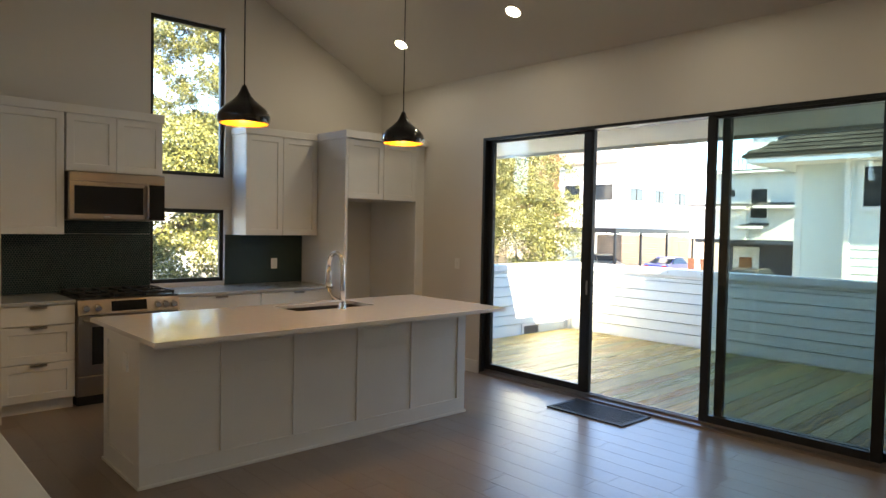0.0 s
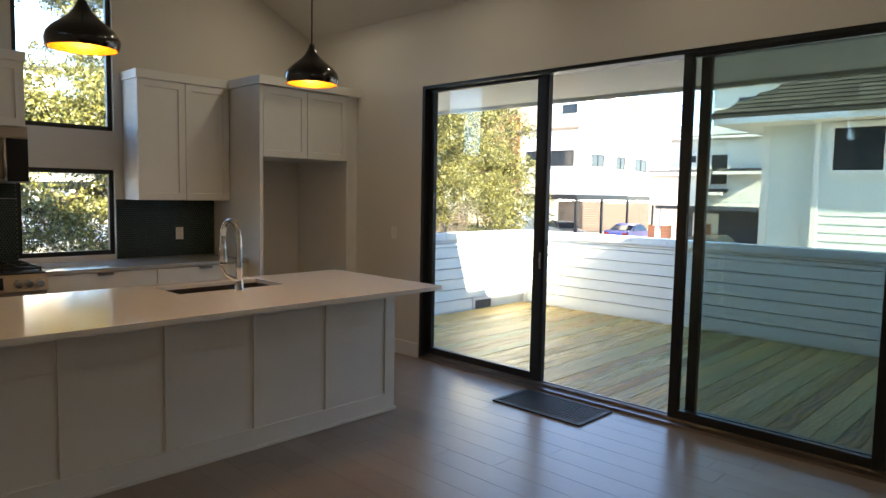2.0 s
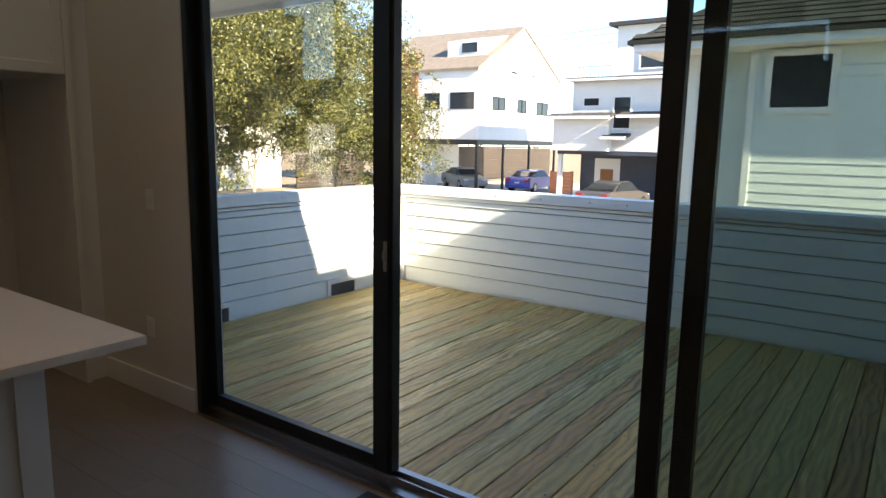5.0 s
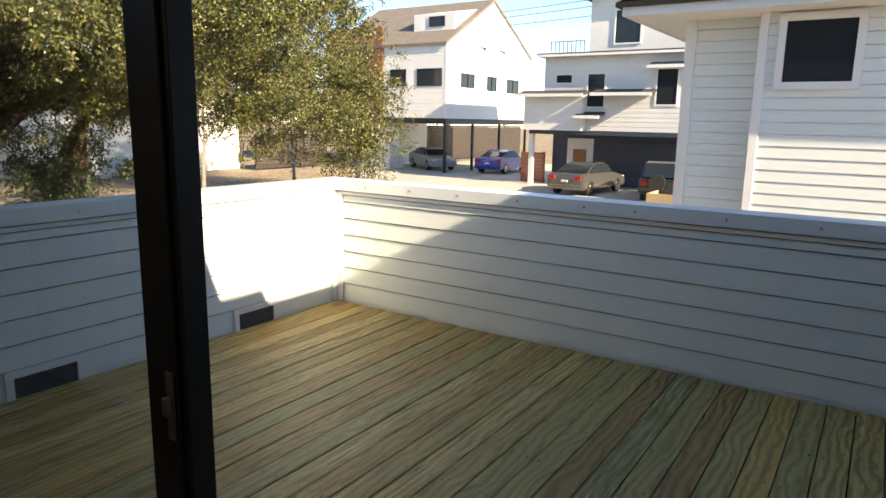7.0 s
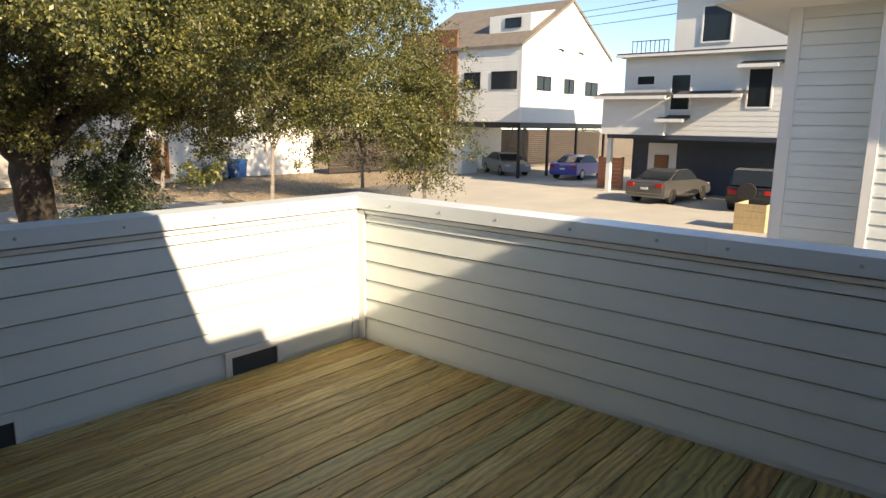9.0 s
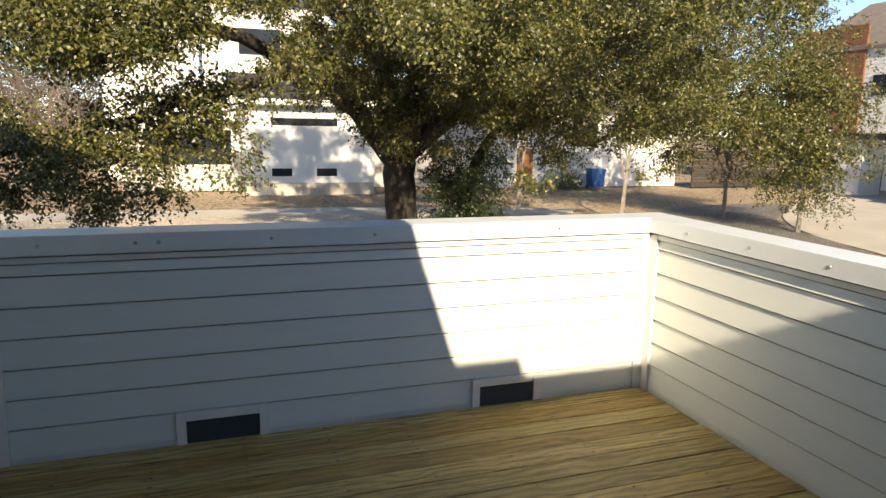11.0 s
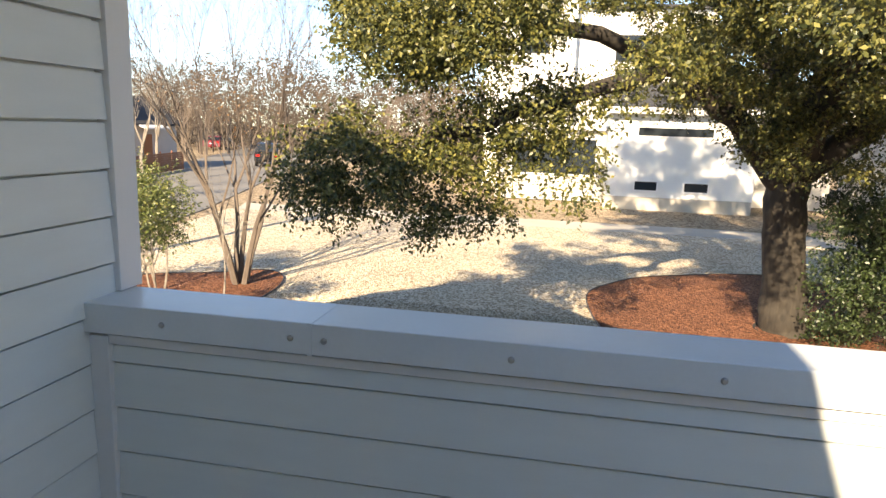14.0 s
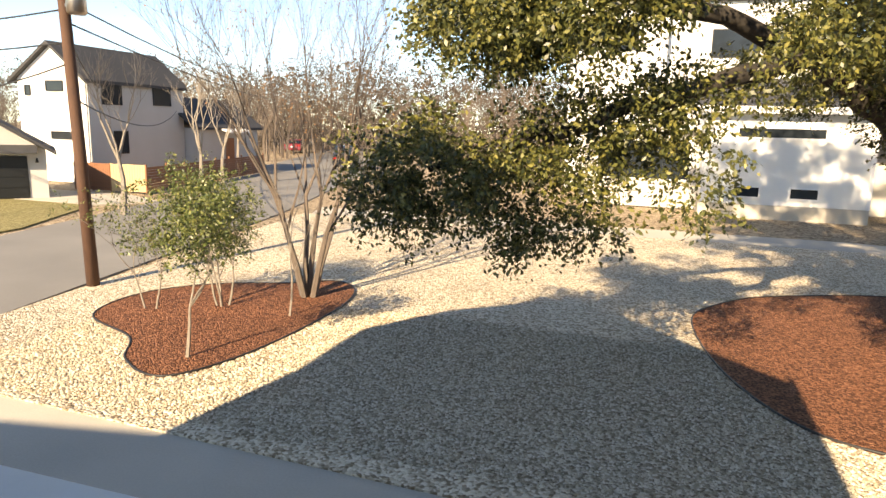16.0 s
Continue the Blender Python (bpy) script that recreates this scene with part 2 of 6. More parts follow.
def structure(name, bm, material, label="", category=""):
    return tagged(new(name, mesh_of(name, bm, material)), label, category, "", "structure")


def piece(name, mesh, parent, loc=(0, 0, 0), scale=(1, 1, 1), rot=0.0):
    ob = new(name, mesh)
    ob.parent = parent
    ob.location, ob.scale, ob.rotation_euler = loc, scale, (0, 0, rot)
    return ob


def leaf_mesh(name, material, size):
    """One small bent leaf with a little thickness of form."""
    bm = bmesh.new()
    a = [bm.verts.new(p) for p in ((0, 0, 0), (-0.45 * size, 0.5 * size, 0.12 * size), (0, 1.0 * size, 0), (0.45 * size, 0.5 * size, 0.12 * size))]
    bm.faces.new((a[0], a[2], a[1]))
    bm.faces.new((a[0], a[3], a[2]))
    return mesh_of(name, bm, material)

# ---- the house shell ----
DOOR_X, BACK_Y = 5.15, 6.79
OUT_X, OUT_Y, CORNER_Y = 5.325, 6.90, 6.765
EAST, NORTH = 8.79, 6.55           # inner faces of the deck's parapets
GROUND = -2.9
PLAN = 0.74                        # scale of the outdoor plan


RIDGE_X, WALL_Z, PITCH = 2.7, 3.2, 0.5


def ceil_z(x):
    """Height of the vaulted ceiling over the kitchen: a long slope to the deck, an unseen one to the west, kinked to
    fit the ground shadow.
    """
    top = WALL_Z + PITCH * (DOOR_X - RIDGE_X)
    if x > RIDGE_X:
        return top - PITCH * (x - RIDGE_X)
    return top - 0.56 * (RIDGE_X - x) if x > 1.0 else max(2.3, top - 0.56 * 1.7 - 1.3 * (1.0 - x))


floor = structure("floor", box(-2.4, -3.2, -0.12, 5.28, 6.9, -0.012), M_GAP, "dark stained oak plank floor", "floor")
# back wall with two window openings
WX0, WX1, WZ = 2.32, 3.085, (0.955, 1.71, 2.05, 3.62)
bw = [(0.86, BACK_Y, 0, WX0, OUT_Y, 2.48), (WX1, BACK_Y, 0, DOOR_X, OUT_Y, 2.9), (WX0, BACK_Y, 0, WX1, OUT_Y, WZ[0]), (WX0, BACK_Y, WZ[1], WX1, OUT_Y, WZ[2])]
structure("wall_north", boxes(*bw), M_WALL, "warm white painted kitchen wall", "wall")
for nm, outline in (("wall_north_upper", [(0.86, 2.48), (WX0, 2.48), (WX0, ceil_z(WX0)), (1.0, ceil_z(1.0)), (0.86, ceil_z(0.86))]),
                    ("wall_north_gable", [(WX1, 2.9), (DOOR_X, 2.9), (DOOR_X, ceil_z(DOOR_X)), (WX1, ceil_z(WX1))]),
                    ("wall_north_head", [(WX0, WZ[3]), (WX1, WZ[3]), (WX1, ceil_z(WX1)), (RIDGE_X, ceil_z(RIDGE_X)), (WX0, ceil_z(WX0))])):
    structure(nm, prism(outline, BACK_Y, OUT_Y), M_WALL, "warm white painted kitchen wall", "wall")
DY0, DY1, DZ = 1.125, 5.0, 2.53
structure("wall_east", boxes((DOOR_X, DY1, 0, OUT_X - 0.03, CORNER_Y, WALL_Z), (DOOR_X, CORNER_Y, 0, DOOR_X + 0.08, BACK_Y + 0.0005, WALL_Z), (DOOR_X, -3.2, 0, OUT_X - 0.03, DY0, WALL_Z), (DOOR_X, DY0, DZ, OUT_X - 0.03, DY1, WALL_Z)), M_WALL, "warm white painted wall around the sliding door", "wall")
structure("wall_west", prism([(-3.4, 0), (1.3, 0), (1.3, 3.2), (-3.4, 3.2)], -2.55, -2.4, "x"), M_WALL, "unseen plain painted wall", "wall")
def jog_wall():
    """Unseen wall of the kitchen's west side, jogged to shape the house's ground shadow, with the step between the two
    ceilings.
    """
    bm = boxes((-2.4, 1.15, 0, -0.27, 1.3, 3.2), (-0.27, 1.15, 0, -0.12, 2.6, 2.29), (-0.27, 2.6, 0, 0.40, 2.72, 2.29), (0.28, 2.72, 0, 0.40, 4.05, 2.6), (0.28, 4.05, 0, 0.61, 4.17, 2.6), (0.5, 4.17, 0, 0.61, 5.98, 2.85), (0.5, 5.98, 0, 0.95, 6.08, 2.85), (0.86, 6.08, 0, 0.95, BACK_Y - 0.001, 3.28))
    return bm


structure("wall_jog", jog_wall(), M_WALL, "unseen plain painted wall", "wall")
structure("wall_south", prism([(-2.4, 0), (5.32, 0), (5.32, 3.12), (RIDGE_X, ceil_z(RIDGE_X)), (-0.12, 3.45), (-2.4, 3.2)], -3.4, -3.2), M_WALL, "unseen plain painted wall", "wall")
RIDGE = ceil_z(RIDGE_X)
structure("wall_step", prism([(-0.12, 2.42), (0.1, 2.42), (1.0, 3.58), (2.6, 4.46), (-0.12, 3.54)], 1.205, 1.245), M_WALL, "painted step between two ceiling slopes", "wall")
LEFT_N, LEFT_K, LEFT_S = [(0.36, ceil_z(0.36)), (1.0, ceil_z(1.0))], [(-0.27, 2.3), (0.1, 2.31), (1.0, ceil_z(1.0))], [(-2.4, 3.2), (-0.12, 3.45)]
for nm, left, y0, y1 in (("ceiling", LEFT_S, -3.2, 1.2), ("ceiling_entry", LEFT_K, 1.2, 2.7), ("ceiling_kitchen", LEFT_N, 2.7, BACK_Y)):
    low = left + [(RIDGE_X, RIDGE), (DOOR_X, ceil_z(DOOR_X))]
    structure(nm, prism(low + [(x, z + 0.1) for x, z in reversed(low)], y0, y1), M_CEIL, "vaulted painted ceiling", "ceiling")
EAVE_X = 6.62
# Western outlines and roof ends are unseen, set to shape the shadow on the gravel.
for nm, left, y0, y1 in (("roof", [(-2.75, 3.16), (-0.12, 3.45)], -3.8, 1.25), ("roof_entry", LEFT_K, 1.25, 2.7), ("roof_north", LEFT_N, 2.7, 7.0)):
    low = [(x, z + 0.105) for x, z in left] + [(RIDGE_X, RIDGE + 0.105), (EAVE_X, RIDGE + 0.13 - PITCH * (EAVE_X - RIDGE_X))]
    structure(nm, prism(low + [(x, z + (0.2 if x > 4 else 0.1)) for x, z in reversed(low)], y0, y1), M_SHINGLE, "grey shingle roof of the house", "roof")
structure("soffit", boxes((OUT_X, -0.4, 2.535, 6.62, 7.1, 2.565), (6.621, -0.4, 2.50, 6.66, 7.1, 2.89)), M_SOFFIT, "white painted soffit over the deck", "soffit")
# unseen block added south of the deck to shade its parapets, and walls below
structure("wall_wing", boxes((5.36, -0.4, GROUND, 6.8, 0.1, 3.64), (6.8, -0.4, GROUND, 9.6, 0.1, 3.52)), M_SIDING, "unseen white siding block that shades the deck parapets", "wall")
structure("wall_below", boxes((-2.5, -3.4, GROUND, 5.3, 1.2, -0.13), (-0.25, 1.2, GROUND, 5.3, 2.7, -0.13), (0.5, 2.7, GROUND, 5.3, 5.98, -0.13), (0.86, 5.98, GROUND, 5.3, 6.76, -0.13), (5.3, 0.1, GROUND, 8.85, 6.7, -0.25)), M_SIDING, "white wall of the lower storey", "wall")


# ---- sliding door ----
def glass_panel(y0, y1, x, glassm, label):
    """One black framed glazed leaf of the sliding door."""
    p = thing("sliding_door_panel", label, "door", "sliding door panels")
    w = 0.068
    for a, b in ((y0, y0 + w), (y1 - w, y1)):
        part("stile", box(x - 0.022, a, 0.05, x + 0.022, b, 2.515, 0.003), M_BLACK, p)
    part("bottom_rail", box(x - 0.022, y0 + w, 0.05, x + 0.022, y1 - w, 0.11, 0.003), M_BLACK, p)
    part("top_rail", box(x - 0.022, y0 + w, 2.475, x + 0.022, y1 - w, 2.515, 0.003), M_BLACK, p)
    g = part("pane", box(x - 0.004, y0 + w - 0.005, 0.105, x + 0.004, y1 - w + 0.005, 2.478), glassm, p)
    g.visible_shadow = False
    return p


frame_ob = thing("sliding_door_frame", "black aluminium frame of a wide sliding patio door", "door frame", kind="structure")
FX0, FX1 = DOOR_X + 0.005, DOOR_X + 0.15
part("jamb", box(FX0, DY1 - 0.035, 0, FX1, DY1, DZ, 0.003), M_BLACK, frame_ob)
part("jamb", box(FX0, DY0, 0, FX1, DY0 + 0.035, DZ, 0.003), M_BLACK, frame_ob)
part("head", box(FX0, DY0 + 0.035, DZ - 0.03, FX1, DY1 - 0.035, DZ, 0.003), M_BLACK, frame_ob)
part("sill", boxes((FX0 - 0.02, DY0 + 0.035, 0.0, FX1 + 0.03, DY1 - 0.035, 0.022), (FX0 + 0.05, DY0 + 0.035, 0.022, FX0 + 0.058, DY1 - 0.035, 0.046), (FX0 + 0.105, DY0 + 0.035, 0.022, FX0 + 0.113, DY1 - 0.035, 0.046)), M_STEEL, frame_ob, "brushed metal door track")
fixed = glass_panel(3.675, DY1 - 0.036, DOOR_X + 0.085, M_GLASS, "fixed black framed glass panel of the sliding door")
part("meeting_stile", boxes((DOOR_X + 0.06, 3.629, 0.05, DOOR_X + 0.112, 3.6745, 2.515), (DOOR_X + 0.052, 3.645, 0.05, DOOR_X + 0.0595, 3.735, 2.515), bev=0.003), M_BLACK, fixed)
part("latch", boxes((DOOR_X + 0.046, 3.652, 0.97, DOOR_X + 0.0515, 3.672, 1.10), (DOOR_X + 0.034, 3.655, 1.02, DOOR_X + 0.046, 3.668, 1.055), bev=0.002), M_STEEL, fixed, "small steel latch plate")
glass_panel(1.245, 2.525, DOOR_X + 0.04, M_GLASS_T, "black framed glass panel slid open behind the other")
glass_panel(DY0 + 0.036, 2.43, DOOR_X + 0.10, M_GLASS_T, "fixed black framed tinted glass panel")
structure("trim_door", boxes((OUT_X - 0.03, DY0 - 0.1, 0, OUT_X + 0.01, DY0, 2.63), (OUT_X - 0.03, DY1, 0, OUT_X + 0.01, DY1 + 0.1, 2.63), (OUT_X - 0.03, DY0, DZ, OUT_X + 0.01, DY1, 2.63)), M_TRIM, "white outer casing of the sliding door", "trim")
structure("baseboard", boxes((DOOR_X - 0.016, DY1 + 0.0, 0, DOOR_X, 5.93, 0.135), (DOOR_X - 0.016, -3.2, 0, DOOR_X, DY0, 0.135), bev=0.003), M_TRIM, "white painted baseboard", "baseboard")


def wall_plate(name, label, cat, loc, axis, toggles):
    """A small white plate with its switches or sockets."""
    p = thing(name, label, cat)
    x, y, z = loc
    if axis == "x":
        part("plate", box(x - 0.006, y - 0.037, z - 0.058, x, y + 0.037, z + 0.058, 0.002), M_PLASTIC, p)
        for dz in toggles:
            part("socket", box(x - 0.009, y - 0.016, z + dz - 0.018, x - 0.006, y + 0.016, z + dz + 0.018, 0.001), M_CAB, p)
    else:
        part("plate", box(x - 0.037, y - 0.006, z - 0.058, x + 0.037, y, z + 0.058, 0.002), M_PLASTIC, p)
        for dz in toggles:
            part("socket", box(x - 0.016, y - 0.009, z + dz - 0.018, x + 0.016, y - 0.006, z + dz + 0.018, 0.001), M_CAB, p)
    return p


wall_plate("light_switch", "white plastic light switch beside the sliding door", "switch", (DOOR_X, 5.36, 1.17), "x", (0.0,))
wall_plate("wall_outlet", "white plastic outlet low on the wall", "outlet", (DOOR_X, 5.42, 0.42), "x", (0.022, -0.022))

# ---- kitchen windows ----
for nm, z0, z1 in (("window_1", WZ[2], WZ[3]), ("window_2", WZ[0], WZ[1])):
    w = thing(nm, "tall black framed fixed kitchen window" if z0 > 2 else "low black framed window above the counter", "window", kind="structure")
    fy0, fy1, f = OUT_Y - 0.075, OUT_Y - 0.03, 0.04
    part("window_frame", boxes((WX0, fy0, z0, WX0 + f, fy1, z1), (WX1 - f, fy0, z0, WX1, fy1, z1), (WX0 + f, fy0, z0, WX1 - f, fy1, z0 + f), (WX0 + f, fy0, z1 - f, WX1 - f, fy1, z1), bev=0.002), M_BLACK, w)
    g = part("pane", box(WX0 + f - 0.004, fy0 + 0.02, z0 + f - 0.004, WX1 - f + 0.004, fy0 + 0.026, z1 - f + 0.004), M_GLASS, w)
    g.visible_shadow = False

# ---- kitchen cabinets ----
UP_Y, BASE_Y = 6.475, 6.15
G = 0.004


def shaker(name, x0, x1, z0, z1, yf, parent, handle=None):
    """A recessed panel door or drawer front facing the room."""
    s, d = 0.062, 0.02
    if z1 - z0 < 0.2:
        bm = box(x0 + 0.002, yf - d, z0 + 0.002, x1 - 0.002, yf, z1 - 0.002, 0.002)
    else:
        bm = bmesh.new()
        rings = [[bm.verts.new(p) for p in ((x0 + m, y, z0 + m), (x1 - m, y, z0 + m), (x1 - m, y, z1 - m), (x0 + m, y, z1 - m))]
                 for m, y in ((0.002, yf), (0.002, yf - d + 0.0015), (0.0035, yf - d), (s, yf - d), (s + 0.004, yf - d + 0.011))]
        for p, q in zip(rings, rings[1:]):
            for i in range(4):
                bm.faces.new((p[i], p[(i + 1) % 4], q[(i + 1) % 4], q[i]))
        bm.faces.new(rings[-1])
        bm.faces.new(rings[0][::-1])
        bmesh.ops.recalc_face_normals(bm, faces=bm.faces)
    ob = part(name, bm, M_CAB, parent)
    if handle == "pull":
        xm = (x0 + x1) / 2
        part("handle", boxes((xm - 0.06, yf - d - 0.022, z1 - 0.008, xm + 0.06, yf - d, z1 - 0.002), (xm - 0.06, yf - d - 0.024, z1 - 0.022, xm + 0.06, yf - d - 0.018, z1 - 0.004)), M_STEEL, ob, "slim steel edge pull")
    return ob


def upper(x0, x1, z0, z1, doors, label, yf=UP_Y, crown=True, crown_z=0.075):
    c = thing("wall_cabinet", label, "cabinet", "wall cabinets")
    part("body", box(x0, yf, z0, x1, BACK_Y - 0.002, z1, 0.001), M_CAB, c)
    n = doors
    for i in range(n):
        a, b = x0 + (x1 - x0) * i / n, x0 + (x1 - x0) * (i + 1) / n
        shaker("door", a, b, z0, z1, yf - 0.001, c)
    if crown:
        part("crown", boxes((x0 - 0.012, yf - 0.034, z1, x1 + 0.012, BACK_Y - 0.002, z1 + crown_z), bev=0.003), M_CAB, c)
    return c


upper(0.955, 1.49, 1.45, 2.50, 1, "white shaker wall cabinet beside the microwave")
upper(1.502, 2.318, 2.005, 2.50, 2, "short white shaker cabinet above the microwave")
upper(3.16, 4.012, 1.45, 2.50, 2, "white shaker wall cabinet beside the window")
fr = thing("fridge_surround", "tall white cabinet surround with an empty fridge recess", "cabinet")
part("side_panel", box(4.02, 5.92, 0, 4.055, BACK_Y - 0.002, 2.50, 0.001), M_CAB, fr)
part("side_panel", box(5.0, 5.92, 0, 5.035, BACK_Y - 0.002, 2.50, 0.001), M_CAB, fr)
part("filler", box(5.036, 5.95, 0, DOOR_X - 0.001, 5.97, 2.50), M_CAB, fr)
part("body", box(4.056, 5.94, 1.86, 4.999, BACK_Y - 0.002, 2.50), M_CAB, fr)
for a, b in ((4.056, 4.527), (4.529, 4.999)):
    shaker("door", a, b, 1.86, 2.49, 5.939, fr)
part("crown", box(4.0, 5.885, 2.501, DOOR_X - 0.001, BACK_Y - 0.002, 2.58, 0.003), M_CAB, fr)


def drawer_base(x0, x1, label, rows):
    c = thing("base_cabinet", label, "cabinet", "base cabinets")
    part("body", box(x0, BASE_Y, 0.10, x1, BACK_Y - 0.002, 0.882, 0.001), M_CAB, c)
    part("toe_kick", box(x0, BASE_Y + 0.06, 0.0, x1, BASE_Y + 0.08, 0.099), M_CAB, c)
    for z0, z1 in rows:
        shaker("drawer", x0, x1, z0, z1, BASE_Y - 0.001, c, "pull")
    return c


THREE = ((0.105, 0.41), (0.415, 0.715), (0.72, 0.878))
drawer_base(0.955, 1.495, "white three drawer base cabinet beside the range", THREE)
drawer_base(2.345, 3.17, "white base cabinet under the window", ((0.105, 0.715), (0.72, 0.878)))
drawer_base(3.176, 4.016, "white base cabinet next to the fridge recess", ((0.105, 0.715), (0.72, 0.878)))
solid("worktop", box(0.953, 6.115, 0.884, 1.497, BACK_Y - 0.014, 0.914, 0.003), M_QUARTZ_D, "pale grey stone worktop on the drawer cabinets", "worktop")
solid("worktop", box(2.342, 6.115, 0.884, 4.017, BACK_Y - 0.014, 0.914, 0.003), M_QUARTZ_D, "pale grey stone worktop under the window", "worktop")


def penny(x0, x1, z0, z1, y, r=0.0105):
    """Small six sided tiles in staggered rows."""
    vs, fs = [], []
    dz, row, z = r * 1.8, 0, z0 + r
    ang = [(math.cos(math.pi / 3 * k + math.pi / 6), math.sin(math.pi / 3 * k + math.pi / 6)) for k in range(6)]
    while z < z1 - r * 0.6:
        x = x0 + r + (r * 1.05 if row % 2 else 0)
        while x < x1 - r * 0.6:
            n = len(vs)
            vs += [(x + c * r, y, z + s * r) for c, s in ang] + [(x + c * r * 0.86, y - 0.003, z + s * r * 0.86) for c, s in ang]
            fs.append([n + 6 + k for k in range(6)])
            fs += [[n + k, n + (k + 1) % 6, n + 6 + (k + 1) % 6, n + 6 + k] for k in range(6)]
            x += r * 2.1
        z += dz
        row += 1
    me = bpy.data.meshes.new("tile")
    me.from_pydata(vs, [], fs)
    me.materials.append(M_TILE)
    return me


bs = thing("backsplash", "dark green penny tile backsplash with pale grout", "backsplash", kind="structure")
for x0, x1, z0, z1 in ((0.953, WX0 - 0.002, 0.914, 1.449), (1.5, WX0 - 0.002, 1.452, 1.572), (WX1 + 0.002, 4.018, 0.914, 1.449)):
    part("grout", box(x0, BACK_Y - 0.009, z0, x1, BACK_Y - 0.001, z1), M_GROUT, bs)
    ob = new("tile", penny(x0, x1, z0, z1, BACK_Y - 0.0095))
    ob.parent = bs
    ob["kind"] = "stuff"
wall_plate("wall_outlet", "white plastic outlet on the green tile", "outlet", (3.66, BACK_Y - 0.013, 1.13), "y", (0.022, -0.022))

# ---- microwave ----
mw = thing("microwave", "stainless steel microwave mounted over the range", "microwave")
mx0, mx1, mz0, mz1, my = 1.506, 2.316, 1.577, 2.0, 6.40
part("body", box(mx0, my, mz0, mx1, BACK_Y - 0.012, mz1, 0.003), M_STEEL, mw)
part("vent_strip", box(mx0 + 0.004, my - 0.018, mz1 - 0.085, mx1 - 0.004, my - 0.001, mz1 - 0.006, 0.003), M_STEEL, mw)
dr = part("door", box(mx0 + 0.004, my - 0.028, mz0 + 0.01, mx1 - 0.15, my - 0.001, mz1 - 0.092, 0.004), M_STEEL, mw)
part("window", box(mx0 + 0.04, my - 0.031, mz0 + 0.055, mx1 - 0.20, my - 0.0285, mz1 - 0.125, 0.001), M_DARKGLASS, dr)
part("handle", tube([(mx1 - 0.172, my - 0.03, mz0 + 0.03), (mx1 - 0.172, my - 0.062, mz0 + 0.045), (mx1 - 0.172, my - 0.062, mz1 - 0.12), (mx1 - 0.172, my - 0.03, mz1 - 0.105)], 0.014), M_STEEL, dr)
part("control_panel", box(mx1 - 0.146, my - 0.026, mz0 + 0.01, mx1 - 0.006, my - 0.001, mz1 - 0.092, 0.003), M_DARKGLASS, mw)
part("maker_plate", box(mx0 + 0.27, my - 0.030, mz0 + 0.025, mx0 + 0.33, my - 0.0285, mz0 + 0.035), M_CHROME, dr)

# ---- range ----
rg = thing("range", "stainless steel gas range with black grates", "range")
rx0, rx1, ry = 1.502, 2.338, 6.10
part("body", box(rx0, ry + 0.03, 0.09, rx1, BACK_Y - 0.016, 0.88, 0.002), M_STEEL, rg)
part("cooktop", box(rx0, ry + 0.01, 0.881, rx1, BACK_Y - 0.016, 0.918, 0.004), M_IRON, rg)
cp = part("control_panel", prism([(ry - 0.035, 0.785), (ry + 0.03, 0.785), (ry + 0.03, 0.905), (ry - 0.005, 0.905)], rx0, rx1, "x"), M_STEEL, rg)
part("display", prism([(ry - 0.0325, 0.805), (ry - 0.028, 0.805), (ry - 0.008, 0.89), (ry - 0.0125, 0.89)], rx0 + 0.26, rx0 + 0.55, "x"), M_DARKGLASS, cp)
for kx in (0.06, 0.15, 0.64, 0.71, 0.78):
    part("knob", tube([(rx0 + kx, ry - 0.018, 0.845), (rx0 + kx, ry - 0.035, 0.841), (rx0 + kx, ry - 0.058, 0.836)], [0.030, 0.026, 0.023], 20), M_CHROME, cp)
od = part("oven_door", box(rx0 + 0.004, ry - 0.012, 0.27, rx1 - 0.004, ry + 0.029, 0.778, 0.004), M_STEEL, rg)
part("window", box(rx0 + 0.11, ry - 0.015, 0.36, rx1 - 0.11, ry - 0.0125, 0.68, 0.001), M_DARKGLASS, od)
part("handle", tube([(rx0 + 0.05, ry - 0.012, 0.735), (rx0 + 0.05, ry - 0.055, 0.735), (rx1 - 0.05, ry - 0.055, 0.735), (rx1 - 0.05, ry - 0.012, 0.735)], 0.012), M_STEEL, od)
part("storage_drawer", box(rx0 + 0.004, ry - 0.008, 0.10, rx1 - 0.004, ry + 0.029, 0.262, 0.004), M_STEEL, rg)
part("foot", box(rx0 + 0.02, ry + 0.08, 0.0, rx1 - 0.02, ry + 0.6, 0.09), M_IRON, rg)
for gx in (rx0 + 0.02, rx0 + 0.286, rx0 + 0.552):
    bars = [(gx, y, 0.935, gx + 0.262, y + 0.014, 0.952) for y in (ry + 0.05, ry + 0.32, ry + 0.6)] + [(gx + dx, ry + 0.05, 0.935, gx + dx + 0.014, ry + 0.614, 0.952) for dx in (0.0, 0.124, 0.248)]
    bars += [(gx + dx, y, 0.918, gx + dx + 0.014, y + 0.014, 0.935) for dx in (0, 0.248) for y in (ry + 0.05, ry + 0.6)]
    part("grate", boxes(*bars), M_IRON, rg)
    for by in (ry + 0.18, ry + 0.46):
        part("burner", lathe([(0, 0.022), (0.035, 0.022), (0.04, 0.015), (0.045, 0.0)], 18, (gx + 0.131, by, 0.9185)), M_IRON, rg)

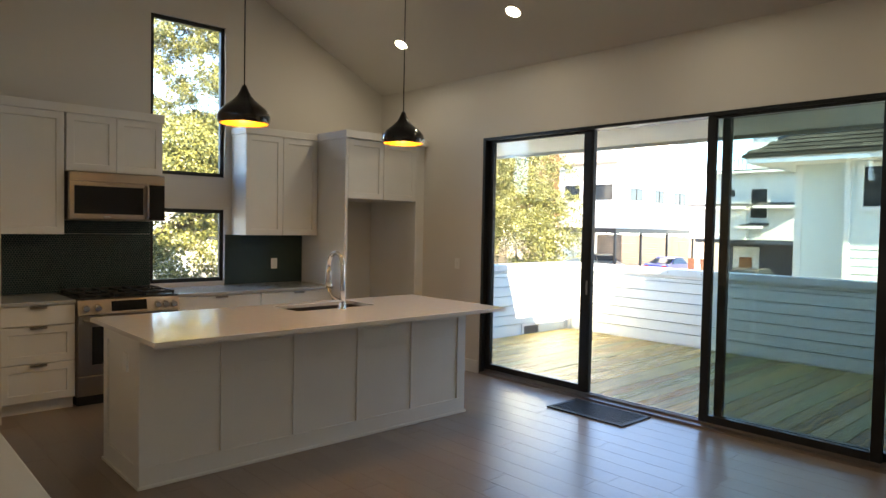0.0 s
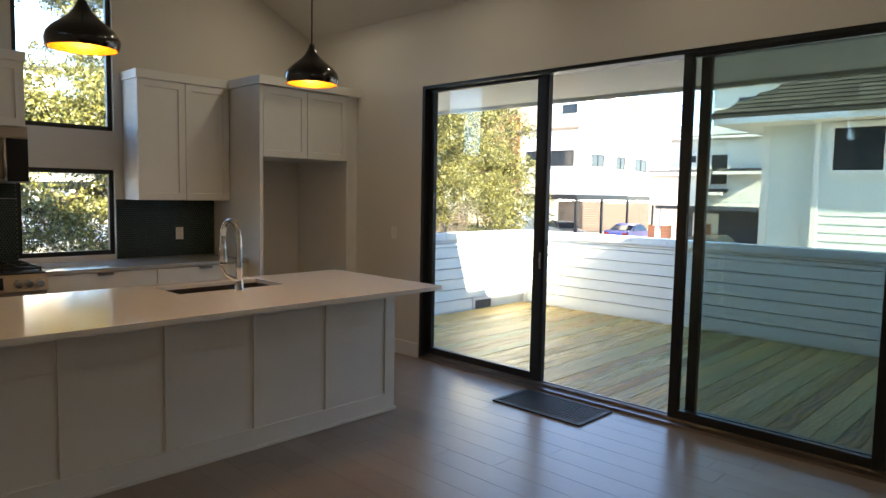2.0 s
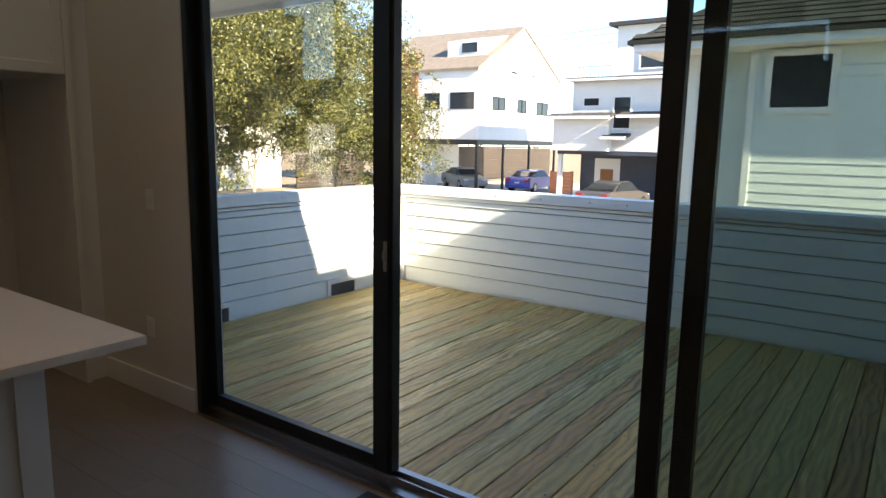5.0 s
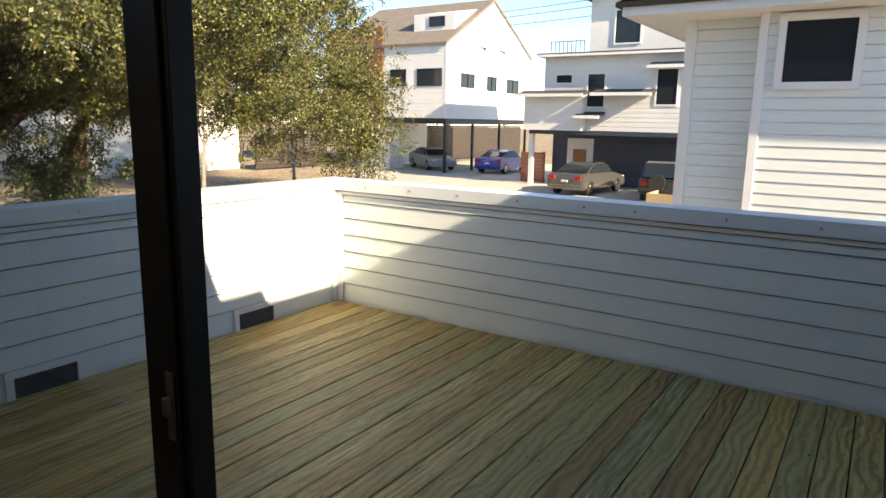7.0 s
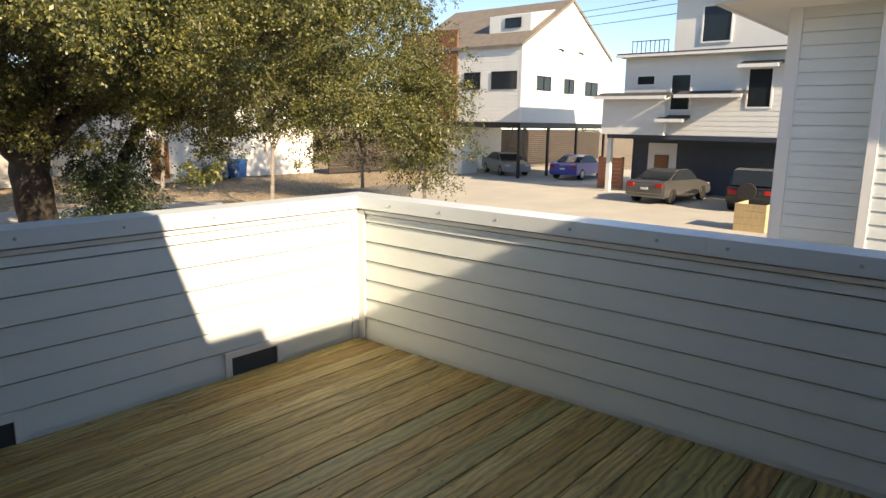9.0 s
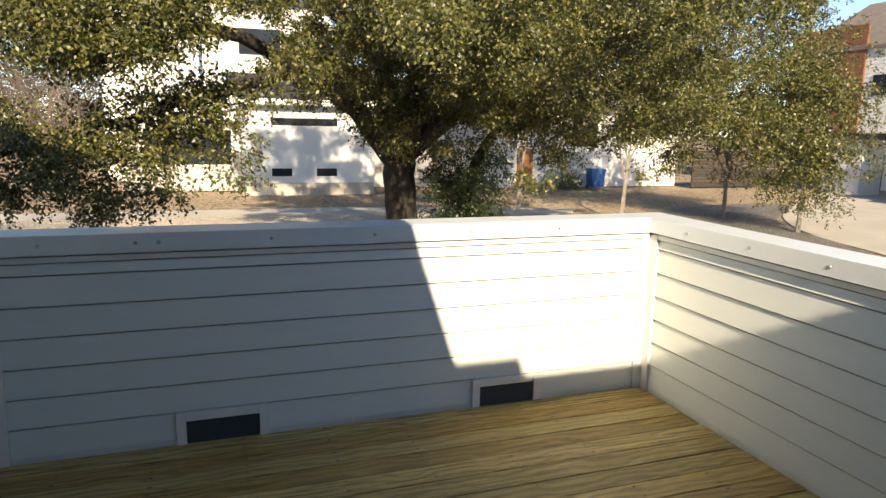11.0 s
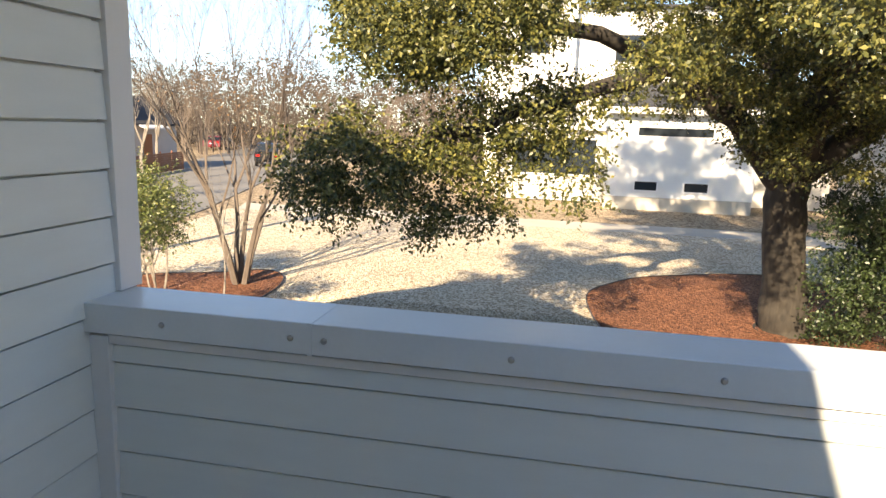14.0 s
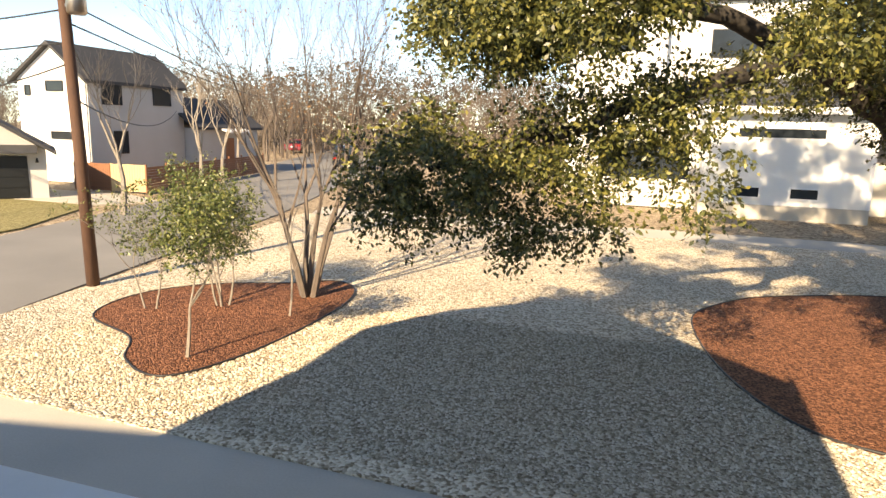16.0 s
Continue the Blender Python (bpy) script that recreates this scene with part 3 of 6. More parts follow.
# ---- island ----
isl = thing("kitchen_island", "white panelled kitchen island with an overhanging top", "kitchen island")
ix0, ix1, iy0, iy1 = 1.32, 3.985, 4.03, 4.72
sx0, sx1, sy0, sy1 = 2.62, 3.36, 4.47, 4.86
part("body", box(ix0 + 0.014, iy0 + 0.014, 0.0, ix1 - 0.014, iy1, 0.66), M_CAB, isl)
part("sink_cabinet", box(sx0 - 0.03, iy1 + 0.001, 0.1, sx1 + 0.03, 4.9, 0.66), M_CAB, isl)
part("carcass", prism([(ix0 + 0.014, iy0 + 0.014), (ix1 - 0.014, iy0 + 0.014), (ix1 - 0.014, iy1), (sx1 + 0.02, iy1), (sx1 + 0.02, sy0 - 0.02), (sx0 - 0.02, sy0 - 0.02), (sx0 - 0.02, iy1), (ix0 + 0.014, iy1)], 0.6605, 0.884, "z"), M_CAB, isl)
cuts = ((1.40, 1.815), (1.90, 2.335), (2.415, 2.865), (2.93, 3.385), (3.45, 3.895))
edges = [ix0] + [v for c in cuts for v in c] + [ix1]
for i in range(0, len(edges), 2):
    part("stile", box(edges[i], iy0, 0.128, edges[i + 1], iy0 + 0.0135, 0.884, 0.0015), M_CAB, isl)
part("bottom_rail", box(ix0, iy0, 0.0, ix1, iy0 + 0.0135, 0.1275, 0.0015), M_CAB, isl)
for a, b in cuts:
    part("top_rail", box(a + 0.0005, iy0, 0.815, b - 0.0005, iy0 + 0.0135, 0.884, 0.0015), M_CAB, isl)
for x0, x1 in ((ix0, ix0 + 0.0135), (ix1 - 0.0135, ix1)):
    part("end_frame", boxes((x0, iy0 + 0.0145, 0, x1, iy1, 0.1275), (x0, iy0 + 0.0145, 0.128, x1, iy0 + 0.09, 0.884), (x0, iy1 - 0.075, 0.128, x1, iy1, 0.884), (x0, iy0 + 0.0905, 0.815, x1, iy1 - 0.0755, 0.884)), M_CAB, isl)
part("shoe_moulding", boxes((ix0 - 0.014, iy0 - 0.014, 0.0, ix1 + 0.014, iy0 - 0.0005, 0.022), (ix0 - 0.014, iy0, 0, ix0 - 0.0005, iy1, 0.022), (ix1 + 0.0005, iy0, 0, ix1 + 0.014, iy1, 0.022), bev=0.004), M_CAB, isl)
tx0, tx1, ty0, ty1 = 1.305, 4.165, 3.74, 4.97


def ring_slab(x0, y0, x1, y1, hx0, hy0, hx1, hy1, z0, z1):
    """A slab with one square hole, in one piece."""
    bm = bmesh.new()
    o, h = [(x0, y0), (x1, y0), (x1, y1), (x0, y1)], [(hx0, hy0), (hx1, hy0), (hx1, hy1), (hx0, hy1)]
    ring = [[bm.verts.new((*p, z)) for p in pts] for z in (z0, z1) for pts in (o, h)]
    for i in range(4):
        j = (i + 1) % 4
        bm.faces.new((ring[2][i], ring[2][j], ring[3][j], ring[3][i]))
        bm.faces.new((ring[0][j], ring[0][i], ring[1][i], ring[1][j]))
        bm.faces.new((ring[0][i], ring[0][j], ring[2][j], ring[2][i]))
        bm.faces.new((ring[1][j], ring[1][i], ring[3][i], ring[3][j]))
    edge = [e for e in bm.edges if {v.index for v in e.verts} and all(abs(v.co.z - z1) < 1e-6 for v in e.verts) and (all(v in ring[2] for v in e.verts) or all(v in ring[3] for v in e.verts))]
    bmesh.ops.bevel(bm, geom=edge, offset=0.002, segments=1, affect="EDGES")
    return bm


part("countertop", ring_slab(tx0, ty0, tx1, ty1, sx0, sy0, sx1, sy1, 0.885, 0.914), M_QUARTZ, isl, "polished white quartz countertop")
part("sink", boxes((sx0 - 0.012, sy0 - 0.012, 0.67, sx1 + 0.012, sy1 + 0.012, 0.682), (sx0 - 0.012, sy0 - 0.012, 0.682, sx0 - 0.001, sy1 + 0.012, 0.8845), (sx1 + 0.001, sy0 - 0.012, 0.682, sx1 + 0.012, sy1 + 0.012, 0.8845), (sx0, sy0 - 0.012, 0.682, sx1, sy0 - 0.001, 0.8845), (sx0, sy1 + 0.001, 0.682, sx1, sy1 + 0.012, 0.8845)), M_BASIN, isl, "dark brushed undermount sink basin")
part("outlet", box(ix0 + 0.002, 4.27, 0.66, ix0 + 0.0136, 4.345, 0.775, 0.002), M_PLASTIC, isl)

# ---- faucet ----
fc = thing("kitchen_faucet", "chrome gooseneck kitchen faucet with side lever", "faucet")
fx, fy, fz = 2.98, 4.405, 0.9145
part("base", lathe([(0, 0.055), (0.024, 0.055), (0.026, 0.05), (0.026, 0.006), (0.031, 0.003), (0.031, 0)], 28, (fx, fy, fz)), M_CHROME, fc)
ux, uy = -0.1, 0.995
arc = [(fx, fy, fz + 0.05), (fx, fy, fz + 0.15), (fx, fy, fz + 0.33)]
for k in range(1, 13):
    a = math.pi * k / 12
    q = 0.088 * (1 - math.cos(a))
    arc.append((fx + ux * q, fy + uy * q, fz + 0.33 + 0.11 * math.sin(a)))
part("spout", tube(arc, [0.022, 0.020] + [0.0175] * (len(arc) - 2), 16), M_CHROME, fc)
hx, hy = fx + ux * 0.176, fy + uy * 0.176
part("spray_head", tube([(hx, hy, fz + 0.33), (hx, hy, fz + 0.27), (hx, hy, fz + 0.18), (hx, hy, fz + 0.155)], [0.018, 0.021, 0.026, 0.022], 18), M_CHROME, fc)
part("lever", tube([(fx, fy, fz + 0.06), (fx - 0.035, fy + 0.01, fz + 0.075), (fx - 0.085, fy + 0.02, fz + 0.105), (fx - 0.115, fy + 0.03, fz + 0.165)], [0.022, 0.016, 0.010, 0.008], 14), M_CHROME, fc)

# ---- pendants ----
def pendant(x, y, z, label):
    p = thing("pendant_lamp", label, "pendant lamp", "pendants over the island")
    top_z = ceil_z(x)
    outer = [(0.158, 0.0), (0.166, 0.02), (0.168, 0.045), (0.160, 0.07), (0.138, 0.098), (0.105, 0.125), (0.072, 0.152), (0.046, 0.18), (0.029, 0.21), (0.019, 0.235), (0.013, 0.25), (0.0, 0.252)]
    part("shade", lathe(outer, 48, (x, y, z)), M_PEND_OUT, p, "glossy black bell shade")
    part("shade_lining", lathe([(r * 0.965 if r > 0.02 else r * 0.8, h * 0.965 + 0.001) for r, h in outer[:-2]], 48, (x, y, z)), M_PEND_IN, p, "gold painted inside of the shade")
    part("bulb", lathe([(0.0, 0.05), (0.022, 0.055), (0.03, 0.075), (0.028, 0.10), (0.014, 0.13), (0.012, 0.16)], 20, (x, y, z)), M_BULB, p)
    part("cord", tube([(x, y, z + 0.25), (x, y, top_z - 0.02)], 0.0045, 8), M_PEND_OUT, p)
    part("canopy", lathe([(0, -0.045), (0.05, -0.045), (0.06, -0.035), (0.06, 0.02)], 24, (x, y, top_z)), M_PEND_OUT, p)
    d = bpy.data.lights.new("pendant_light", "POINT")
    d.energy, d.color, d.shadow_soft_size = 0.9, (1.0, 0.62, 0.26), 0.03
    lamp = new("pendant_light", d)
    lamp.location = (x, y, z + 0.03)
    return p


pendant(3.32, 4.10, 2.225, "black bell pendant lamp hung over the island sink")
pendant(1.99, 4.10, 2.225, "black bell pendant lamp hung over the island end")

# ---- downlights ----
for x, y in ((4.52, 4.05), (4.52, 5.64), (4.52, 2.3), (4.52, 0.6), (0.4, -0.8), (0.4, -2.2)):
    dl = thing("ceiling_downlight", "round recessed white ceiling downlight, lit", "downlight", "ceiling downlights")
    z = ceil_z(x)
    tilt = math.atan(PITCH) * (1 if x > RIDGE_X else -1)
    dl.matrix_world = pose(x, y, z, 0, math.degrees(tilt), 0)
    part("rim", lathe([(0.062, -0.001), (0.076, -0.004), (0.078, 0.0)], 32), M_PLASTIC, dl)
    part("lens", lathe([(0.0, -0.003), (0.063, -0.003)], 32), M_DOWN, dl)
    d = bpy.data.lights.new("downlight", "AREA")
    d.shape, d.size, d.energy, d.color = "DISK", 0.14, 0.38, (1.0, 0.90, 0.74)
    lamp = new("downlight", d)
    lamp.matrix_world = pose(x, y, z, 0, math.degrees(tilt), 0) @ pose(0, 0, -0.012)

# ---- floor mat and half wall ----
dm = thing("door_mat", "black ribbed rubber mat by the sliding door", "mat")
part("base", box(4.655, 2.90, 0.001, 5.09, 3.665, 0.006, 0.002), M_RUBBER, dm)
part("border", boxes((4.655, 2.90, 0.006, 4.69, 3.665, 0.012), (5.055, 2.90, 0.006, 5.09, 3.665, 0.012), (4.691, 2.90, 0.006, 5.054, 2.935, 0.012), (4.691, 3.63, 0.006, 5.054, 3.665, 0.012)), M_RUBBER, dm)
ribs = [(4.70 + i * 0.0295, 2.94, 0.006, 4.712 + i * 0.0295, 3.625, 0.011) for i in range(12)] + [(4.695, 2.95 + j * 0.0295, 0.006, 5.05, 2.957 + j * 0.0295, 0.0095) for j in range(23)]
part("rib", boxes(*ribs), M_RUBBER, dm)
structure("half_wall", box(0.2, 1.3, 0, 0.36, 3.1, 0.885), M_WALL, "low painted half wall", "wall")
structure("half_wall_cap", box(0.17, 1.27, 0.886, 0.385, 3.13, 0.92, 0.004), M_TRIM, "white cap on the half wall", "trim")

# ---- deck parapets ----
TOP_Z, DECK_Z, LAP = 1.035, -0.03, 0.143
PT = 0.17


def lap_mesh(name, length, material, lap=LAP, thick=0.012, gap=0.0066, deep=0.0):
    """One lap siding board along x from 0, its face towards -y, the lower edge proud."""
    return mesh_of(name, prism([(deep, gap), (-thick - 0.008, gap), (-thick + 0.002, lap - gap * 0.4), (deep, lap - gap * 0.4)], 0, length, "x"), material)


par = structure("parapet_north", boxes((OUT_X, NORTH + 0.06, -0.25, EAST + PT, NORTH + PT - 0.01, TOP_Z - 0.03), (OUT_X, NORTH + 0.02, TOP_Z - 0.13, EAST + 0.06, NORTH + 0.06, TOP_Z - 0.03)), M_SIDING, "white siding parapet on the north edge of the deck", "parapet")
par_e = structure("parapet_east", boxes((EAST + 0.06, 0.1, -0.25, EAST + PT - 0.01, NORTH + 0.059, TOP_Z - 0.03), (EAST + 0.02, 0.1, TOP_Z - 0.13, EAST + 0.06, NORTH + 0.019, TOP_Z - 0.03)), M_SIDING, "white siding parapet on the east edge of the deck", "parapet")
n_board = lap_mesh("board", EAST - OUT_X - 0.07, M_SIDING, deep=0.04)
e_board = lap_mesh("board", NORTH - 0.1 - 0.01, M_SIDING, deep=0.04)
n_top = lap_mesh("board", EAST - OUT_X - 0.07, M_SIDING, 0.056, deep=0.04)
e_top = lap_mesh("board", NORTH - 0.1 - 0.01, M_SIDING, 0.056, deep=0.04)
for i in range(7):
    z = DECK_Z + 0.02 + i * LAP
    if z > TOP_Z - 0.12:
        break
    if i == 6:
        n_board, e_board = n_top, e_top
    piece("board", n_board, par, (OUT_X + 0.005, NORTH + 0.02, z))
    piece("board", e_board, par_e, (EAST + 0.02, NORTH - 0.005, z), rot=radians(-90))
structure("trim_base", boxes((OUT_X, NORTH + 0.006, DECK_Z - 0.03, EAST + 0.05, NORTH + 0.0595, DECK_Z + 0.0255), (EAST + 0.006, 0.1, DECK_Z - 0.03, EAST + 0.0595, NORTH + 0.005, DECK_Z + 0.0255)), M_SIDING, "white starter strip at the foot of the parapet", "trim")
structure("trim_corner", boxes((EAST - 0.065, NORTH - 0.012, DECK_Z, EAST + 0.0, NORTH + 0.019, TOP_Z - 0.10), (EAST - 0.012, NORTH - 0.075, DECK_Z, EAST + 0.019, NORTH - 0.013, TOP_Z - 0.10), bev=0.003), M_TRIM, "white corner board of the parapet", "trim")
structure("trim_wall_end", boxes((OUT_X + 0.002, NORTH - 0.012, DECK_Z, OUT_X + 0.065, NORTH + 0.019, TOP_Z - 0.10), bev=0.003), M_TRIM, "white end board of the parapet", "trim")
structure("trim_band", boxes((OUT_X, NORTH - 0.006, TOP_Z - 0.125, EAST, NORTH + 0.0195, TOP_Z - 0.099), (EAST - 0.006, 0.1, TOP_Z - 0.125, EAST + 0.0195, NORTH - 0.007, TOP_Z - 0.099)), M_TRIM, "white band under the parapet cap", "trim")
cap = thing("parapet_cap", "white folded metal cap with screws on the parapet", "parapet cap", kind="structure")
part("cap_sheet", box(OUT_X + 0.0, NORTH - 0.025, TOP_Z - 0.006, EAST - 0.026, NORTH + PT + 0.02, TOP_Z, 0.002), M_CAP, cap)
part("cap_sheet", box(EAST - 0.025, 0.1, TOP_Z - 0.006, EAST + PT + 0.02, NORTH + PT + 0.02, TOP_Z, 0.002), M_CAP, cap)
part("inner_flange", box(OUT_X, NORTH - 0.027, TOP_Z - 0.088, EAST - 0.026, NORTH - 0.0235, TOP_Z - 0.002), M_CAP, cap)
part("inner_flange", box(EAST - 0.027, 0.1, TOP_Z - 0.088, EAST - 0.0235, NORTH - 0.028, TOP_Z - 0.002), M_CAP, cap)
part("outer_flange", box(OUT_X, NORTH + PT + 0.018, TOP_Z - 0.085, EAST + PT + 0.02, NORTH + PT + 0.0215, TOP_Z - 0.007), M_CAP, cap)
part("outer_flange", box(EAST + PT + 0.018, 0.1, TOP_Z - 0.085, EAST + PT + 0.0215, NORTH + PT + 0.017, TOP_Z - 0.007), M_CAP, cap)
part("seam", boxes((6.02, NORTH - 0.029, TOP_Z - 0.09, 6.034, NORTH - 0.0272, TOP_Z), (6.02, NORTH - 0.028, TOP_Z, 6.034, NORTH + PT, TOP_Z + 0.0015)), M_CAP, cap)
part("seam", boxes((EAST - 0.029, 4.05, TOP_Z - 0.09, EAST - 0.0272, 4.065, TOP_Z), (EAST - 0.028, 4.05, TOP_Z, EAST + PT, 4.065, TOP_Z + 0.0015)), M_CAP, cap)
screw = mesh_of("screw", tube([(0, 0, 0), (0, -0.003, 0), (0, -0.0055, 0)], [0.009, 0.009, 0.005], 10), M_NAIL)
for x in (5.58, 5.972, 6.069, 6.576, 7.09, 7.62, 8.15):
    piece("screw", screw, cap, (x, NORTH - 0.027, TOP_Z - 0.045))
for y in (6.2, 5.75, 5.3, 4.8, 4.3, 3.95, 3.4, 2.9, 2.4):
    piece("screw", screw, cap, (EAST - 0.027, y, TOP_Z - 0.045), rot=radians(-90))
for x0, x1 in ((6.10, 6.54), (7.66, 8.09)):
    sc = thing("scupper", "white framed drain opening at the foot of the parapet", "scupper", "parapet scuppers")
    part("scupper_frame", boxes((x0, NORTH - 0.014, DECK_Z, x0 + 0.045, NORTH + 0.005, 0.135), (x1 - 0.045, NORTH - 0.014, DECK_Z, x1, NORTH + 0.005, 0.135), (x0 + 0.045, NORTH - 0.014, 0.09, x1 - 0.045, NORTH + 0.005, 0.135), bev=0.002), M_TRIM, sc)
    # Plain plate for the mesh; its dark colour holds the opening's shade.
    part("screen", box(x0 + 0.046, NORTH - 0.003, DECK_Z, x1 - 0.046, NORTH + 0.0, 0.089), M_SCUP, sc, "mesh screen as a plate, the opening's shade in its colour")

# ---- outer house wall beside the deck ----
wall_o = structure("wall_outer", boxes((OUT_X - 0.03, DY1 + 0.1, DECK_Z, OUT_X - 0.027, CORNER_Y, 2.53)), M_SIDING, "white lap siding on the house wall", "wall")
h_board = lap_mesh("board", CORNER_Y - 0.10 - DY1 - 0.1, M_SIDING, deep=0.015)
for i in range(19):
    z = DECK_Z + 0.01 + i * LAP
    if z > 2.40:
        break
    bo = piece("board", h_board, wall_o, (OUT_X - 0.012, DY1 + 0.1, z), rot=radians(90))
structure("trim_house_corner", boxes((OUT_X - 0.035, CORNER_Y - 0.10, TOP_Z + 0.002, OUT_X + 0.022, CORNER_Y + 0.004, 2.53), bev=0.003), M_TRIM, "white corner board of the house", "trim")

# ---- deck boards ----
deck = structure("deck", boxes((5.31, 0.1, -0.2, EAST + 0.02, NORTH + 0.02, DECK_Z - 0.036)), M_SHADOWGAP, "weathered treated pine plank deck", "deck")
bw_ = 0.1405
d_board = []
for k in range(4):
    d_board.append(mesh_of("deck_board", box(0, 0.003, -0.035, EAST - 5.335, bw_ - 0.003, 0, 0.0035), M_DECK))
rng = random.Random(5)
y = NORTH - 0.001
while y - bw_ > 0.1:
    y -= bw_
    piece("deck_board", d_board[rng.randrange(4)], deck, (5.33, y, DECK_Z + rng.uniform(-0.0015, 0.0015)))
# nail heads
vs, fs = [], []
yy = NORTH - 0.001
while yy - bw_ > 1.5:
    yy -= bw_
    for jx in (5.6, 6.0, 6.41, 6.82, 7.22, 7.63, 8.04, 8.44):
        for dy in (0.03, 0.11):
            n = len(vs)
            vs += [(jx + rng.uniform(-0.008, 0.008) + 0.006 * math.cos(k * 1.0472), yy + dy + 0.006 * math.sin(k * 1.0472), DECK_Z + 0.0022) for k in range(6)]
            fs.append([n + k for k in range(6)])
me = bpy.data.meshes.new("nail")
me.from_pydata(vs, [], fs)
me.materials.append(M_IRON)
ob = new("nail", me)
ob.parent = deck
ob["kind"] = "stuff"

# ---- oak floor planks ----
plank_w = 0.178
planks = []
for k, ln in enumerate((0.9, 1.3, 1.7)):
    planks.append((ln, mesh_of("floor_plank", box(0.0005, 0.0005, -0.012, plank_w - 0.0005, ln - 0.0005, 0.0, 0.0008), M_OAK)))
rng = random.Random(9)
x = 5.149 - 32 * plank_w
while x < 5.0:
    y = -0.6 - rng.uniform(0, 1.2)
    while y < 6.5:
        ln, me = planks[rng.randrange(3)]
        if y + ln > -0.3:
            piece("floor_plank", me, floor, (x, y, 0))
        y += ln
    x += plank_w
structure("floor_rest", boxes((-0.56, -3.2, -0.0105, 5.15, -0.5, -0.0015), (-2.4, -3.2, -0.0105, -0.56, 1.15, -0.0015)), M_OAK, "dark stained oak floor", "floor")

# ---- outdoor materials ----
def ground_mat(name, c1, c2, c3, cell, rough=0.9, bump=0.6, big=0.35, dist=0.02):
    """Loose ground: cells of three tones with relief, and broad patches."""
    m = bpy.data.materials.new(name)
    m.use_nodes = True
    N, L = m.node_tree.nodes, m.node_tree.links
    b = N["Principled BSDF"]
    b.inputs["Roughness"].default_value = rough
    b.inputs["Specular IOR Level"].default_value = 0.25
    tc = N.new("ShaderNodeTexCoord")
    v = N.new("ShaderNodeTexVoronoi")
    v.inputs["Scale"].default_value = cell
    L.new(tc.outputs["Object"], v.inputs["Vector"])
    rmp = N.new("ShaderNodeValToRGB")
    e = rmp.color_ramp.elements
    e[0].position, e[0].color = 0.1, (*c1, 1)
    e[1].position, e[1].color = 0.9, (*c3, 1)
    mid = e.new(0.5)
    mid.color = (*c2, 1)
    sep = N.new("ShaderNodeSeparateColor")
    L.new(v.outputs["Color"], sep.inputs[0])
    L.new(sep.outputs[0], rmp.inputs["Fac"])
    n = N.new("ShaderNodeTexNoise")
    n.inputs["Scale"].default_value, n.inputs["Detail"].default_value = big, 6
    L.new(tc.outputs["Object"], n.inputs["Vector"])
    hs = N.new("ShaderNodeHueSaturation")
    mr = N.new("ShaderNodeMapRange")
    mr.inputs["To Min"].default_value, mr.inputs["To Max"].default_value = 0.7, 1.25
    L.new(n.outputs["Fac"], mr.inputs["Value"])
    L.new(mr.outputs[0], hs.inputs["Value"])
    L.new(rmp.outputs["Color"], hs.inputs["Color"])
    L.new(hs.outputs["Color"], b.inputs["Base Color"])
    bp = N.new("ShaderNodeBump")
    bp.invert = True
    bp.inputs["Strength"].default_value, bp.inputs["Distance"].default_value = bump, dist
    L.new(v.outputs["Distance"], bp.inputs["Height"])
    L.new(bp.outputs[0], b.inputs["Normal"])
    return m


def leaf_mat(name, c1, c2, c3, rough=0.45):
    m = bpy.data.materials.new(name)
    m.use_nodes = True
    N, L = m.node_tree.nodes, m.node_tree.links
    b = N["Principled BSDF"]
    b.inputs["Roughness"].default_value = rough
    g = N.new("ShaderNodeNewGeometry")
    rmp = N.new("ShaderNodeValToRGB")
    e = rmp.color_ramp.elements
    e[0].position, e[0].color = 0.0, (*c1, 1)
    e[1].position, e[1].color = 1.0, (*c3, 1)
    mid = e.new(0.6)
    mid.color = (*c2, 1)
    L.new(g.outputs["Random Per Island"], rmp.inputs["Fac"])
    L.new(rmp.outputs["Color"], b.inputs["Base Color"])
    tr = N.new("ShaderNodeBsdfTranslucent")
    L.new(rmp.outputs["Color"], tr.inputs["Color"])
    mx = N.new("ShaderNodeMixShader")
    mx.inputs[0].default_value = 0.10
    L.new(b.outputs[0], mx.inputs[1])
    L.new(tr.outputs[0], mx.inputs[2])
    L.new(mx.outputs[0], N["Material Output"].inputs["Surface"])
    return m


M_GRAVEL = ground_mat("limestone_gravel", (0.26, 0.195, 0.125), (0.56, 0.47, 0.345), (0.76, 0.68, 0.54), 20.0, bump=0.7, dist=0.04)
M_MULCH = ground_mat("red_mulch", (0.075, 0.028, 0.014), (0.175, 0.068, 0.034), (0.33, 0.145, 0.078), 26.0, bump=0.9, dist=0.04)
M_DIRT = ground_mat("leaf_litter", (0.16, 0.11, 0.065), (0.31, 0.235, 0.155), (0.46, 0.37, 0.26), 9.0, big=0.12, bump=0.6)
M_DARKGRAVEL = ground_mat("dark_gravel", (0.09, 0.085, 0.075), (0.16, 0.15, 0.13), (0.26, 0.24, 0.21), 15.0, bump=0.8)
M_CONC = mat("concrete", (0.50, 0.46, 0.39), 0.85, vary=0.12, scale=0.5, bump=0.25, bscale=30)
M_ASPHALT = mat("worn_asphalt", (0.22, 0.21, 0.195), 0.9, vary=0.14, scale=0.35, bump=0.3, bscale=25)
